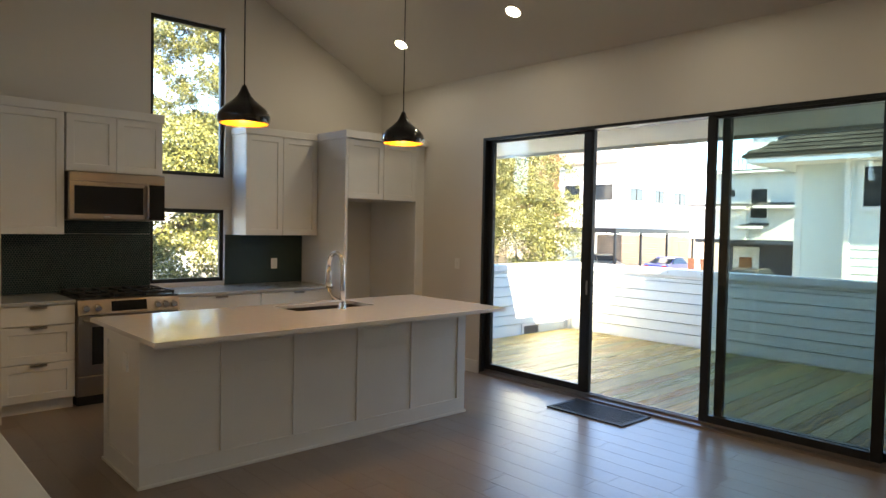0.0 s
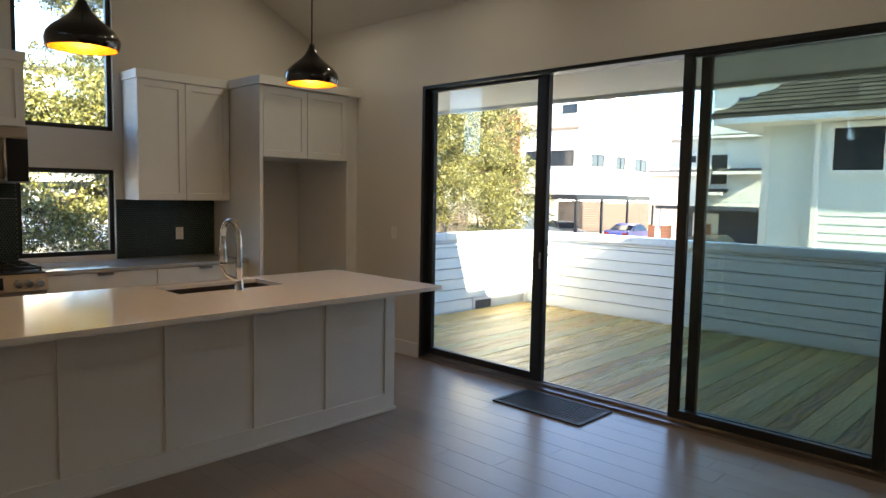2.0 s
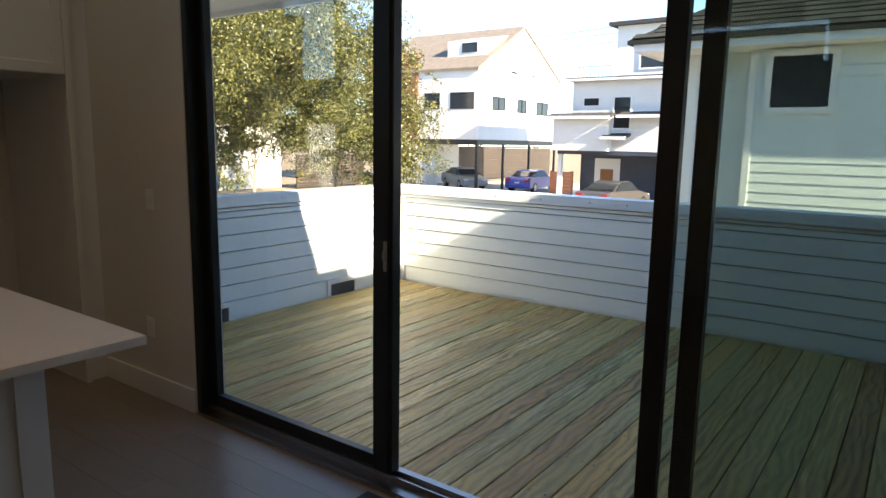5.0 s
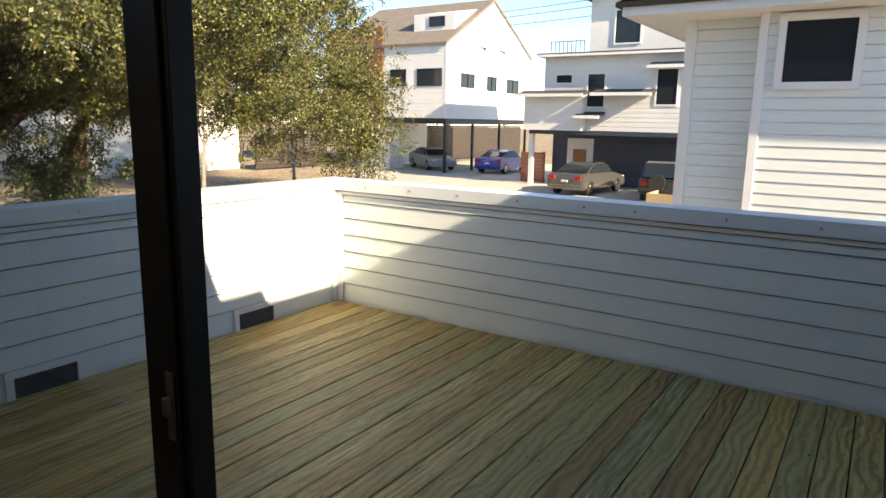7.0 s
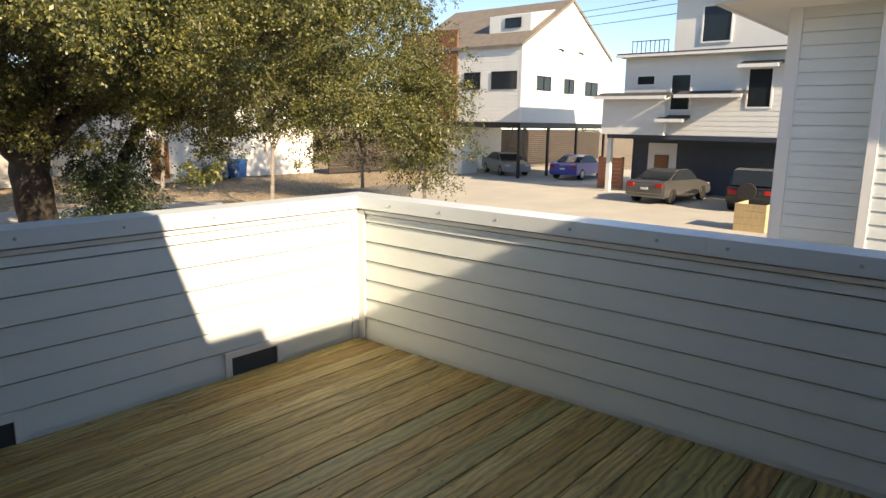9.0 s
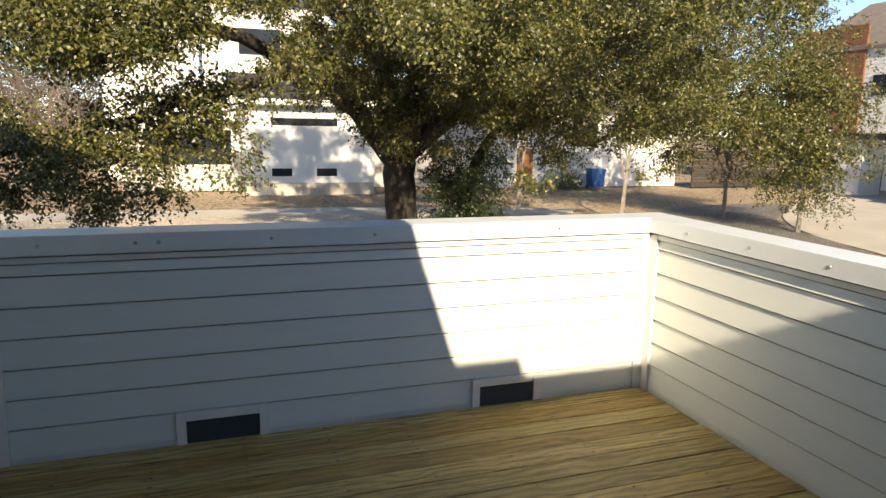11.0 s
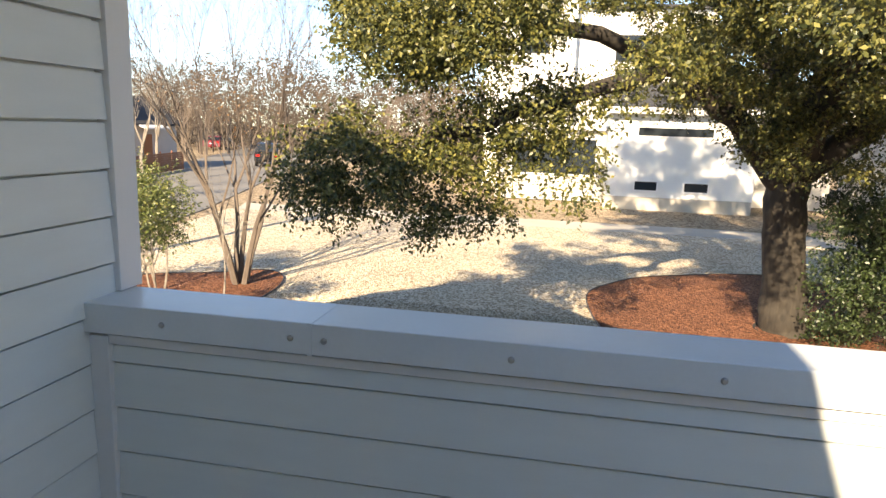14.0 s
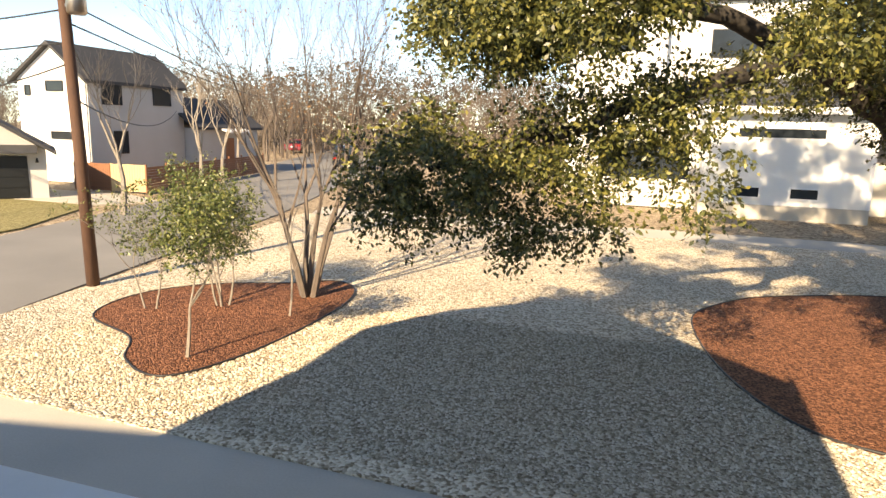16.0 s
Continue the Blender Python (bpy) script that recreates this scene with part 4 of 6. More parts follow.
M_GRASS = ground_mat("dry_grass", (0.15, 0.13, 0.05), (0.22, 0.19, 0.08), (0.30, 0.26, 0.13), 14.0, bump=0.8)
M_BARK = mat("oak_bark", (0.058, 0.048, 0.037), 0.95, vary=0.45, scale=5, bump=1.0, bscale=13, stretch=(1, 1, 0.35))
M_PALEBARK = mat("pale_bark", (0.30, 0.26, 0.215), 0.9, vary=0.2, scale=8, bump=0.5, bscale=40)
M_GREYBARK = mat("grey_twigs", (0.16, 0.125, 0.10), 0.9, vary=0.2, scale=5)
M_OAKLEAF = leaf_mat("live_oak_leaves", (0.020, 0.028, 0.009), (0.098, 0.103, 0.027), (0.215, 0.195, 0.055), 0.45)
M_IVY = leaf_mat("ivy_leaves", (0.012, 0.022, 0.008), (0.032, 0.052, 0.017), (0.065, 0.09, 0.032))
M_SHRUBLEAF = leaf_mat("shrub_leaves", (0.04, 0.06, 0.016), (0.10, 0.125, 0.033), (0.22, 0.22, 0.07))
M_DRYLEAF = leaf_mat("dry_leaves", (0.20, 0.09, 0.03), (0.30, 0.15, 0.06), (0.38, 0.22, 0.09))
M_POLE = mat("treated_pole", (0.105, 0.052, 0.032), 0.85, vary=0.25, scale=6, bump=0.4, bscale=30, stretch=(4, 4, 0.4))
M_WHITE = mat("white_house_paint", (0.74, 0.735, 0.71), 0.6, vary=0.04, scale=1.2, bump=0.05)
# Grey walls, and also shade painted onto house sides.
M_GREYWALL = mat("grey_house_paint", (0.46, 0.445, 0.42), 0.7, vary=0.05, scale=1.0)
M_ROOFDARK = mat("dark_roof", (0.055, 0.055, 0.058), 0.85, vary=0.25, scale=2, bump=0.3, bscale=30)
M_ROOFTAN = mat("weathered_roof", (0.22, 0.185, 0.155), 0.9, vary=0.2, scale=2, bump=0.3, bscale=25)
M_NAVY = mat("navy_garage", (0.048, 0.062, 0.092), 0.5, vary=0.15, scale=2)
M_WOOD = mat("cedar_boards", (0.30, 0.13, 0.065), 0.75, vary=0.25, scale=4, bump=0.2, bscale=20, stretch=(0.6, 0.6, 8))
M_OLDWOOD = mat("weathered_slats", (0.055, 0.042, 0.033), 0.85, vary=0.25, scale=4, bump=0.2, bscale=20, stretch=(0.6, 0.6, 8))
M_PINE = mat("new_pine_boards", (0.55, 0.40, 0.22), 0.75, vary=0.15, scale=4, stretch=(6, 6, 0.6))
M_GATE = mat("orange_cedar", (0.50, 0.19, 0.095), 0.7, vary=0.15, scale=4, bump=0.2, bscale=20, stretch=(0.6, 0.6, 8))
M_DOORWOOD = mat("stained_door", (0.33, 0.13, 0.045), 0.5, vary=0.2, scale=6, stretch=(5, 5, 0.6))
M_BIN = mat("blue_plastic", (0.02, 0.11, 0.33), 0.45, vary=0.08)
M_WINDOW = mat("dark_window", (0.022, 0.028, 0.034), 0.07, vary=0.1, scale=2, spec=0.3)
M_CARBLUE = mat("blue_car_paint", (0.008, 0.035, 0.34), 0.35, vary=0.05, coat=0.4)
M_CARSILVER = mat("silver_car_paint", (0.42, 0.41, 0.39), 0.3, metal=0.6, vary=0.03, coat=1.0)
M_CARGREY = mat("grey_car_paint", (0.17, 0.16, 0.15), 0.3, metal=0.6, vary=0.03, coat=1.0)
M_CARBLACK = mat("black_car_paint", (0.012, 0.012, 0.013), 0.25, metal=0.2, vary=0.05, coat=1.0)
M_CARRED = mat("red_car_paint", (0.24, 0.02, 0.02), 0.3, vary=0.05, coat=1.0)
M_TYRE = mat("tyre_rubber", (0.015, 0.015, 0.015), 0.8, vary=0.2)
M_TAIL = mat("red_lens", (0.40, 0.015, 0.012), 0.2, vary=0.05)
M_HEAD = mat("clear_lens", (0.70, 0.70, 0.68), 0.12, vary=0.05)
M_PLATE = mat("plain_plate", (0.7, 0.7, 0.68), 0.5, vary=0.05)

# ---- ground ----
INDOORS = set(bpy.data.objects)
ground = structure("ground", box(-400, -300, GROUND - 0.6, 400, 500, GROUND - 0.07), M_DIRT, "dry ground with leaf litter reaching the horizon", "ground")


def smooth_loop(pts, n=8):
    out = []
    m = len(pts)
    for i in range(m):
        p0, p1, p2, p3 = (Vector(pts[(i + k - 1) % m]) for k in range(4))
        for j in range(n):
            t = j / n
            out.append(0.5 * ((2 * p1) + (p2 - p0) * t + (2 * p0 - 5 * p1 + 4 * p2 - p3) * t * t + (3 * p1 - p0 - 3 * p2 + p3) * t * t * t))
    return [(p.x, p.y) for p in out]


def slab(name, outline, z0, z1, material, label, cat):
    return structure(name, prism(outline, z0, z1, "z"), material, label, cat)


slab("gravel_yard", [(-7.2, 13.72), (4.4, 13.25), (20, 12.8), (24, 18), (22, 30), (14, 35.5), (-10.6, 35.5), (-8.2, 20.2)], GROUND - 0.3, GROUND, M_GRAVEL, "pale limestone gravel yard", "gravel")
slab("driveway", [(-9.5, 5), (40, 5), (40, 12.79), (20, 12.79), (4.4, 13.24), (-3.9, 13.6), (-9.5, 13.72)], GROUND - 0.3, GROUND - 0.03, M_CONC, "pale concrete driveway beside the house", "driveway")
slab("street", [(-7.6, -40), (-7.6, 16.3), (-8.4, 20.0), (-11.6, 35.0), (-19, 60), (-40, 120), (-52, 118), (-31, 62), (-20.6, 38), (-17.0, 24), (-16, -40)], GROUND - 0.3, GROUND - 0.012, M_ASPHALT, "worn grey asphalt street", "street")
structure("kerb", boxes((-7.6, 13.75, GROUND - 0.2, -7.35, 16.3, GROUND + 0.06), (-7.35, 13.55, GROUND - 0.2, -3.95, 13.78, GROUND + 0.07), bev=0.02), M_CONC, "pale concrete kerb at the drive", "kerb")
slab("far_lawn", [(-17.2, 20), (-18, 26), (-21.5, 33), (-34, 33), (-34, 18)], GROUND - 0.3, GROUND + 0.01, M_GRASS, "dry grass verge across the street", "grass")
slab("far_drive", [(-21.6, 33.1), (-20.0, 36.0), (-23.5, 37.8), (-40, 37.8), (-40, 33.1)], GROUND - 0.3, GROUND + 0.012, M_CONC, "concrete drive of the far garage", "driveway")
slab("walkway", [(-10, 35.6), (14, 35.6), (24, 33), (26, 36), (14, 38.6), (-11, 38.6)], GROUND - 0.3, GROUND - 0.005, M_CONC, "concrete walkway in front of the low house", "walkway")
slab("court", smooth_loop([(31.4, 10), (31.0, 22), (35, 30), (43, 36.5), (54, 43), (68, 43), (70, 8)], 6), GROUND - 0.3, GROUND - 0.008, M_CONC, "pale concrete parking court", "driveway")
slab("dark_bed", smooth_loop([(28, 18), (30.8, 22.5), (34, 29.5), (41, 35.6), (36, 36.5), (27, 32), (24.5, 24)], 6), GROUND - 0.3, GROUND, M_DARKGRAVEL, "dark gravel bed along the court", "gravel")
def moved(pts, dx=-0.15, dy=0.27):
    return [(x + dx, y + dy) for x, y in pts]


BED1 = moved([(-5.6, 17.3), (-3.7, 16.35), (-2.75, 15.25), (-1.5, 14.85), (-0.85, 16.6), (-0.75, 19.9), (-1.2, 21.8), (-2.1, 22.5), (-3.1, 21.8), (-5.0, 20.8), (-6.0, 19.2)])
BED2 = moved([(7.4, 22.3), (7.75, 19.2), (8.65, 16.9), (9.9, 16.1), (12.5, 16.0), (15.5, 18.5), (16.0, 23.5), (13.5, 27.0), (9.6, 25.7), (8.0, 24.0)])
for nm, pts in (("mulch_bed", BED1), ("mulch_bed", BED2)):
    lp = smooth_loop(pts)
    bed = thing(nm, "red bark mulch bed with a dark steel edging", "mulch bed", kind="structure")
    part("mulch", prism(lp, GROUND - 0.2, GROUND + 0.035, "z"), M_MULCH, bed)
    part("edging", tube([(x, y, GROUND + 0.035) for x, y in lp + lp[:1]], 0.022, 6, False), M_IRON, bed)
# loose stones on the gravel
rs = np.random.RandomState(4)
ico = [(0, 0, 1), (0.9, 0, 0.2), (0.28, 0.86, 0.2), (-0.73, 0.53, 0.2), (-0.73, -0.53, 0.2), (0.28, -0.86, 0.2), (0, 0, -0.4)]
icf = [(0, 1, 2), (0, 2, 3), (0, 3, 4), (0, 4, 5), (0, 5, 1), (6, 2, 1), (6, 3, 2), (6, 4, 3), (6, 5, 4), (6, 1, 5)]


def inside(px, py, poly):
    r = np.zeros(len(px), bool)
    for (x0, y0), (x1, y1) in zip(poly, poly[1:] + poly[:1]):
        c = (y0 > py) != (y1 > py)
        r ^= c & (px < (x1 - x0) * (py - y0) / ((y1 - y0) or 1e-9) + x0)
    return r


def scatter(name, n, box_, size, material, parent, avoid=(), within=None):
    px, py = rs.uniform(box_[0], box_[1], n), rs.uniform(box_[2], box_[3], n)
    keep = np.ones(n, bool)
    for a in avoid:
        keep &= ~inside(px, py, a)
    if within:
        keep &= inside(px, py, within)
    px, py = px[keep], py[keep]
    n = len(px)
    base = np.array(ico)
    s = rs.uniform(size * 0.5, size * 1.3, (n, 1, 1)) * rs.uniform(0.65, 1.2, (n, 1, 3))
    an = rs.uniform(0, 6.28, n)
    v = base[None] * s
    x = v[..., 0] * np.cos(an)[:, None] - v[..., 1] * np.sin(an)[:, None] + px[:, None]
    yv = v[..., 0] * np.sin(an)[:, None] + v[..., 1] * np.cos(an)[:, None] + py[:, None]
    z = v[..., 2] * 0.75 + GROUND + 0.004
    verts = np.stack([x, yv, z], -1).reshape(-1, 3)
    faces = (np.array(icf)[None] + (np.arange(n) * len(ico))[:, None, None]).reshape(-1, 3)
    me = bpy.data.meshes.new(name)
    me.from_pydata(verts.tolist(), [], faces.tolist())
    me.materials.append(material)
    return tagged(new(name, me), "loose pale limestone pebbles covering the yard", "pebbles", "", "stuff")


M_STONE = leaf_mat("pebble", (0.24, 0.185, 0.12), (0.56, 0.475, 0.345), (0.76, 0.69, 0.57), 0.8)
scatter("gravel_pebbles", 62000, (-5.5, 12.5, 13.8, 20.5), 0.034, M_STONE, None, avoid=(smooth_loop(BED1), smooth_loop(BED2)))


# ---- trees ----
def leaves(name, centres, per, spread, size, material, rngs, droop=0.0):
    """Many small leaves set along short drooping twigs round the given clump centres, in one mesh."""
    c = np.array(centres, float)
    each = 12
    nt = max(1, per // each)
    k = min(each, per)
    tw = np.repeat(c, nt, 0)
    m = len(tw)
    off = rngs.normal(0, 1, (m, 3))
    off /= np.maximum(1.0, np.linalg.norm(off, axis=1, keepdims=True) / 1.35)
    sc = np.repeat(rngs.uniform(0.6, 1.4, (len(c), 1)), nt, 0) * np.array([spread, spread, spread * 0.6])
    start = tw + off * sc
    way = off * np.array([1, 1, 0.5]) + rngs.normal(0, 0.5, (m, 3))
    way[:, 2] -= 0.35 + droop
    way /= np.linalg.norm(way, axis=1, keepdims=True) + 1e-9
    ln = size * rngs.uniform(2.2, 5.0, (m, 1, 1))
    u = np.linspace(0, 1, k)[None, :, None]
    p = (start[:, None, :] + way[:, None, :] * ln * u + rngs.normal(0, size * 0.45, (m, k, 3))).reshape(-1, 3)
    n = len(p)
    a = np.repeat(way, k, 0) * 0.5 + rngs.normal(0, 0.7, (n, 3))
    a[:, 2] -= 0.15
    a /= np.linalg.norm(a, axis=1, keepdims=True)
    b = np.cross(a, rngs.normal(0, 1, (n, 3)))
    b /= np.linalg.norm(b, axis=1, keepdims=True) + 1e-9
    nrm = np.cross(a, b)
    s = rngs.uniform(0.6, 1.3, (n, 1)) * size
    v = np.stack([p, p + a * s * 0.5 + b * s * 0.27 + nrm * s * 0.06, p + a * s, p + a * s * 0.5 - b * s * 0.27 + nrm * s * 0.06], 1).reshape(-1, 3)
    i = np.arange(n) * 4
    f = np.stack([i, i + 1, i + 2, i + 3], 1)
    me = bpy.data.meshes.new(name)
    me.vertices.add(len(v))
    me.vertices.foreach_set("co", v.astype(np.float32).ravel())
    me.loops.add(n * 4)
    me.polygons.add(n)
    me.loops.foreach_set("vertex_index", f.astype(np.int32).ravel())
    me.polygons.foreach_set("loop_start", (np.arange(n) * 4).astype(np.int32))
    me.update(calc_edges=True)
    me.materials.append(material)
    return me


def limb_path(points, wobble, rg):
    """A gently crooked line through the points."""
    out = []
    for (p, q) in zip(points, points[1:]):
        p, q = Vector(p), Vector(q)
        for k in range(5):
            w = Vector((rg.uniform(-1, 1), rg.uniform(-1, 1), rg.uniform(-1, 1))) * wobble * (1 if k else 0.3)
            out.append(p.lerp(q, k / 5) + w)
    out.append(Vector(points[-1]))
    return out


def join_bm(items):
    bm = bmesh.new()
    for one in items:
        me = bpy.data.meshes.new("tmp")
        one.to_mesh(me)
        one.free()
        bm.from_mesh(me)
        bpy.data.meshes.remove(me)
    return bm


oak = thing("live_oak", "large spreading live oak with dense small olive leaves", "tree")
rg = random.Random(21)
ox, oy = 11.8, 21.3
part("trunk", tube(limb_path([(ox, oy, GROUND - 0.1), (ox - 0.1, oy, GROUND + 0.5), (ox - 0.25, oy, -0.6), (ox - 0.35, oy - 0.1, 0.7)], 0.05, rg), [0.66] * 2 + [0.52] * 5 + [0.46] * 9, 16), M_BARK, oak, "thick grey furrowed trunk")
limbs = [
    [(ox - 0.35, oy - 0.1, 0.4), (10.4, 21.0, 1.7), (8.7, 20.0, 2.9), (6.6, 18.2, 3.4), (4.6, 16.2, 3.6)],
    [(8.7, 20.0, 2.9), (7.4, 17.6, 2.4), (5.8, 17.0, 1.9), (4.2, 16.4, 1.3), (3.0, 16.1, 0.9)],
    [(ox - 0.3, oy, 0.5), (12.8, 20.0, 2.2), (14.2, 18.2, 3.4), (16.0, 16.6, 3.8)],
    [(ox - 0.3, oy, 0.6), (11.6, 19.2, 2.6), (11.2, 17.0, 3.8), (10.6, 14.8, 4.2)],
    [(ox - 0.3, oy, 0.6), (13.6, 22.2, 2.0), (16.6, 22.6, 3.0), (20.0, 22.0, 3.2)],
    [(ox - 0.3, oy, 0.6), (11.4, 22.6, 3.0), (10.2, 24.6, 5.0), (8.8, 26.0, 6.2)],
    [(ox - 0.3, oy, 0.6), (12.2, 21.4, 3.4), (12.6, 21.0, 6.0), (12.0, 20.4, 8.0)],
]
tips = []
for lm in limbs:
    pth = limb_path(lm, 0.09, rg)
    n = len(pth)
    r0 = 0.30 if lm[0][2] < 1 else 0.16
    part("limb", tube(pth, [r0 * (1 - 0.8 * i / (n - 1)) + 0.02 for i in range(n)], 10), M_BARK, oak)
    tips += pth[n // 3:]
rs2 = np.random.RandomState(8)
centres = []
while len(centres) < 560:
    d = rs2.normal(0, 1, 3)
    d /= np.linalg.norm(d)
    r = rs2.uniform(0.35, 1.0)
    p = np.array([13.2, 21.2, 4.6]) + d * r * np.array([9.6, 7.2, 6.2])
    low = 0.9 if p[0] > 9 else 2.4
    if p[2] > low + 0.6 * math.sin(p[0] * 1.7) and p[1] < 27.5 and not (p[0] < 7.2 and p[2] < 4.2):
        centres.append(p)
for t in tips:
    for k in range(2):
        q = np.array(t) + rs2.normal(0, 0.5, 3) * np.array([1, 1, 0.6]) + np.array([0, 0, 0.2])
        if q[0] > 7.2 and q[2] > 0.9:
            centres.append(q)
# hanging clumps at the end of the low limb
hang = []
for k in range(42):
    u = rs2.uniform(0, 1)
    hang.append(np.array([2.6 + 1.7 * u, rs2.uniform(14.2, 15.7), rs2.uniform(0.15 + 0.3 * math.sin(u * 9.0) ** 2, 1.65 - 0.7 * abs(u - 0.65))]))
for x0, z0 in ((2.5, 0.2), (2.95, 0.0), (3.3, -0.1), (4.0, 0.05), (4.55, -0.25), (4.65, -0.1), (5.3, -0.1), (5.55, 0.2), (6.6, 0.4)):
    for k in range(4):
        hang.append(np.array([x0 + rs2.normal(0, 0.06), 14.9 + rs2.normal(0, 0.1), z0 + 0.15 * k]))
for k in range(66):
    u = rs2.uniform(0, 1)
    hang.append(np.array([4.4 + 2.9 * u, rs2.uniform(14.6, 16.8), 1.0 + 0.8 * u + rs2.uniform(-0.55, 0.55)]))
for k in range(46):
    centres.append(np.array([rs2.uniform(5.6, 13.0), rs2.uniform(14.5, 19.8), rs2.uniform(2.4, 5.0)]))
# High clumps, mostly out of view, added to shade the block house.
for k in range(120):
    centres.append(np.array([rs2.uniform(5.0, 17.5), rs2.uniform(20.5, 28.0), rs2.uniform(7.5, 12.5)]))
for k in range(40):
    u = rs2.uniform(0, 1)
    centres.append(np.array([3.3 + 3.4 * u, rs2.uniform(14.6, 16.4), 2.75 + 0.5 * u + rs2.uniform(-0.5, 0.5)]))
# More unseen clumps added overhead for the same dappled shade.
for k in range(150):
    centres.append(np.array([rs2.uniform(5.0, 15.0), rs2.uniform(17.0, 26.0), rs2.uniform(7.2, 11.0)]))
for k in range(60):
    centres.append(np.array([rs2.uniform(14.0, 23.0), rs2.uniform(17.5, 22.0), rs2.uniform(1.8, 6.0)]))
# Unseen clumps set on the sun's line to the block house, to dapple it.
for k in range(110):
    yy = rs2.uniform(20.0, 27.0)
    centres.append(np.array([rs2.uniform(3.5, 12.5), yy, (46 - yy) / 1.9 - 0.5 + rs2.uniform(-1.5, 1.5)]))
for k in range(42):
    centres.append(np.array([rs2.uniform(12.4, 20.5), rs2.uniform(15.5, 21.0), rs2.uniform(1.5, 2.5) - (1.1 if k % 5 == 0 else 0)]))
for k in range(40):
    centres.append(np.array([rs2.uniform(10.4, 16.0), rs2.uniform(18.2, 20.3), rs2.uniform(1.0, 2.5)]))

# boughs reaching south over the yard, whose shade falls on the trunk and the ivy
for k in range(60):
    yy = rs2.uniform(12.3, 17.5)
    centres.append(np.array([rs2.uniform(9.0, 16.5), yy, 1.9 + (yy - 5.0) * rs2.uniform(0.11, 0.30)]))


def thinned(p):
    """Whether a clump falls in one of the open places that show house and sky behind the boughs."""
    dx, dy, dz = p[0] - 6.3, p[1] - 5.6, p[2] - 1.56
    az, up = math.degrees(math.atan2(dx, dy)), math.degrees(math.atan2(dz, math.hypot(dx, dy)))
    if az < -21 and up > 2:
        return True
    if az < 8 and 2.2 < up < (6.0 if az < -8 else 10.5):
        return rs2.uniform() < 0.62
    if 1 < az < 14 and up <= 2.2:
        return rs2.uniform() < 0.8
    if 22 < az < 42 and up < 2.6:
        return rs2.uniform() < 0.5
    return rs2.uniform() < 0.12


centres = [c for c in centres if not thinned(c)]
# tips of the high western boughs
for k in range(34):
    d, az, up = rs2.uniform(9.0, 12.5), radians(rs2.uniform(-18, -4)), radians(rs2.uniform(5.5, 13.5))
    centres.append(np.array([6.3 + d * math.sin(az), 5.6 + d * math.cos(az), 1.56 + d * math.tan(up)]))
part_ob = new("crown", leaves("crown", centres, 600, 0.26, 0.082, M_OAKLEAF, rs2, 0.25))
part_ob.parent = oak
part_ob["kind"] = "stuff"
ivy = [np.array([rs2.uniform(12.4, 14.0), rs2.uniform(19.8, 21.2), rs2.uniform(GROUND + 0.3, 0.9)]) for k in range(80)]
ivy_ob = new("ivy", leaves("ivy", ivy, 300, 0.34, 0.08, M_IVY, rs2, 0.3))
ivy_ob.parent = oak
ivy_ob["kind"] = "stuff"
part("second_stem", tube(limb_path([(13.1, 20.9, GROUND - 0.1), (13.2, 20.8, -1.2), (13.6, 20.6, 0.6), (14.4, 20.0, 2.2)], 0.05, rg), [0.24 - 0.009 * i for i in range(16)], 10), M_BARK, oak)
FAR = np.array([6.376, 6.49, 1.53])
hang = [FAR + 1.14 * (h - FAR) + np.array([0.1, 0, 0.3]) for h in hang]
low_ob = new("hanging_foliage", leaves("hanging_foliage", hang, 204, 0.24, 0.086, M_OAKLEAF, rs2, 0.4))
low_ob.parent = oak
low_ob["kind"] = "stuff"


def branching(seed, height, trunks=1, levels=4, spread=0.5, base_r=0.10, first=0.35, sides=5, lean=0.12):
    """Crooked forked branches of a bare tree, with its twig tips."""
    rg = random.Random(seed)
    vs, fs, ends = [], [], []

    def seg(p, d, length, r, lev):
        steps = 3
        ring0 = None
        for k in range(steps + 1):
            rr = r * (1 - 0.45 * k / steps)
            a = d.orthogonal().normalized()
            b = d.cross(a).normalized()
            n = len(vs)
            ns = sides if lev < 2 else 3
            for j in range(ns):
                w = 2 * math.pi * j / ns
                vs.append(tuple(p + rr * (math.cos(w) * a + math.sin(w) * b)))
            if ring0 is not None:
                for j in range(ns):
                    fs.append((ring0 + j, ring0 + (j + 1) % ns, n + (j + 1) % ns, n + j))
            ring0 = n
            if k < steps:
                p = p + d * (length / steps)
                d = (d + Vector((rg.uniform(-1, 1), rg.uniform(-1, 1), rg.uniform(-0.5, 0.9))) * 0.13).normalized()
                if lev < levels and k >= 1 and rg.random() < 0.75:
                    side = Vector((rg.uniform(-1, 1), rg.uniform(-1, 1), rg.uniform(0.0, 0.8))).normalized()
                    seg(p, (d * 0.65 + side * spread * 1.2).normalized(), length * rg.uniform(0.45, 0.7), rr * 0.5, lev + 1)
        if lev < levels:
            for _ in range(2):
                side = Vector((rg.uniform(-1, 1), rg.uniform(-1, 1), rg.uniform(-0.1, 0.8))).normalized()
                seg(p, (d + side * spread).normalized(), length * rg.uniform(0.6, 0.85), r * 0.5, lev + 1)
        else:
            ends.append(p.copy())

    for t in range(trunks):
        an = 2 * math.pi * t / max(1, trunks) + rg.uniform(0, 1)
        d = Vector((math.cos(an) * lean, math.sin(an) * lean, 1)).normalized()
        seg(Vector((math.cos(an) * 0.12 * (trunks > 1), math.sin(an) * 0.12 * (trunks > 1), -0.1)), d, height * first, base_r, 0)
    return vs, fs, ends


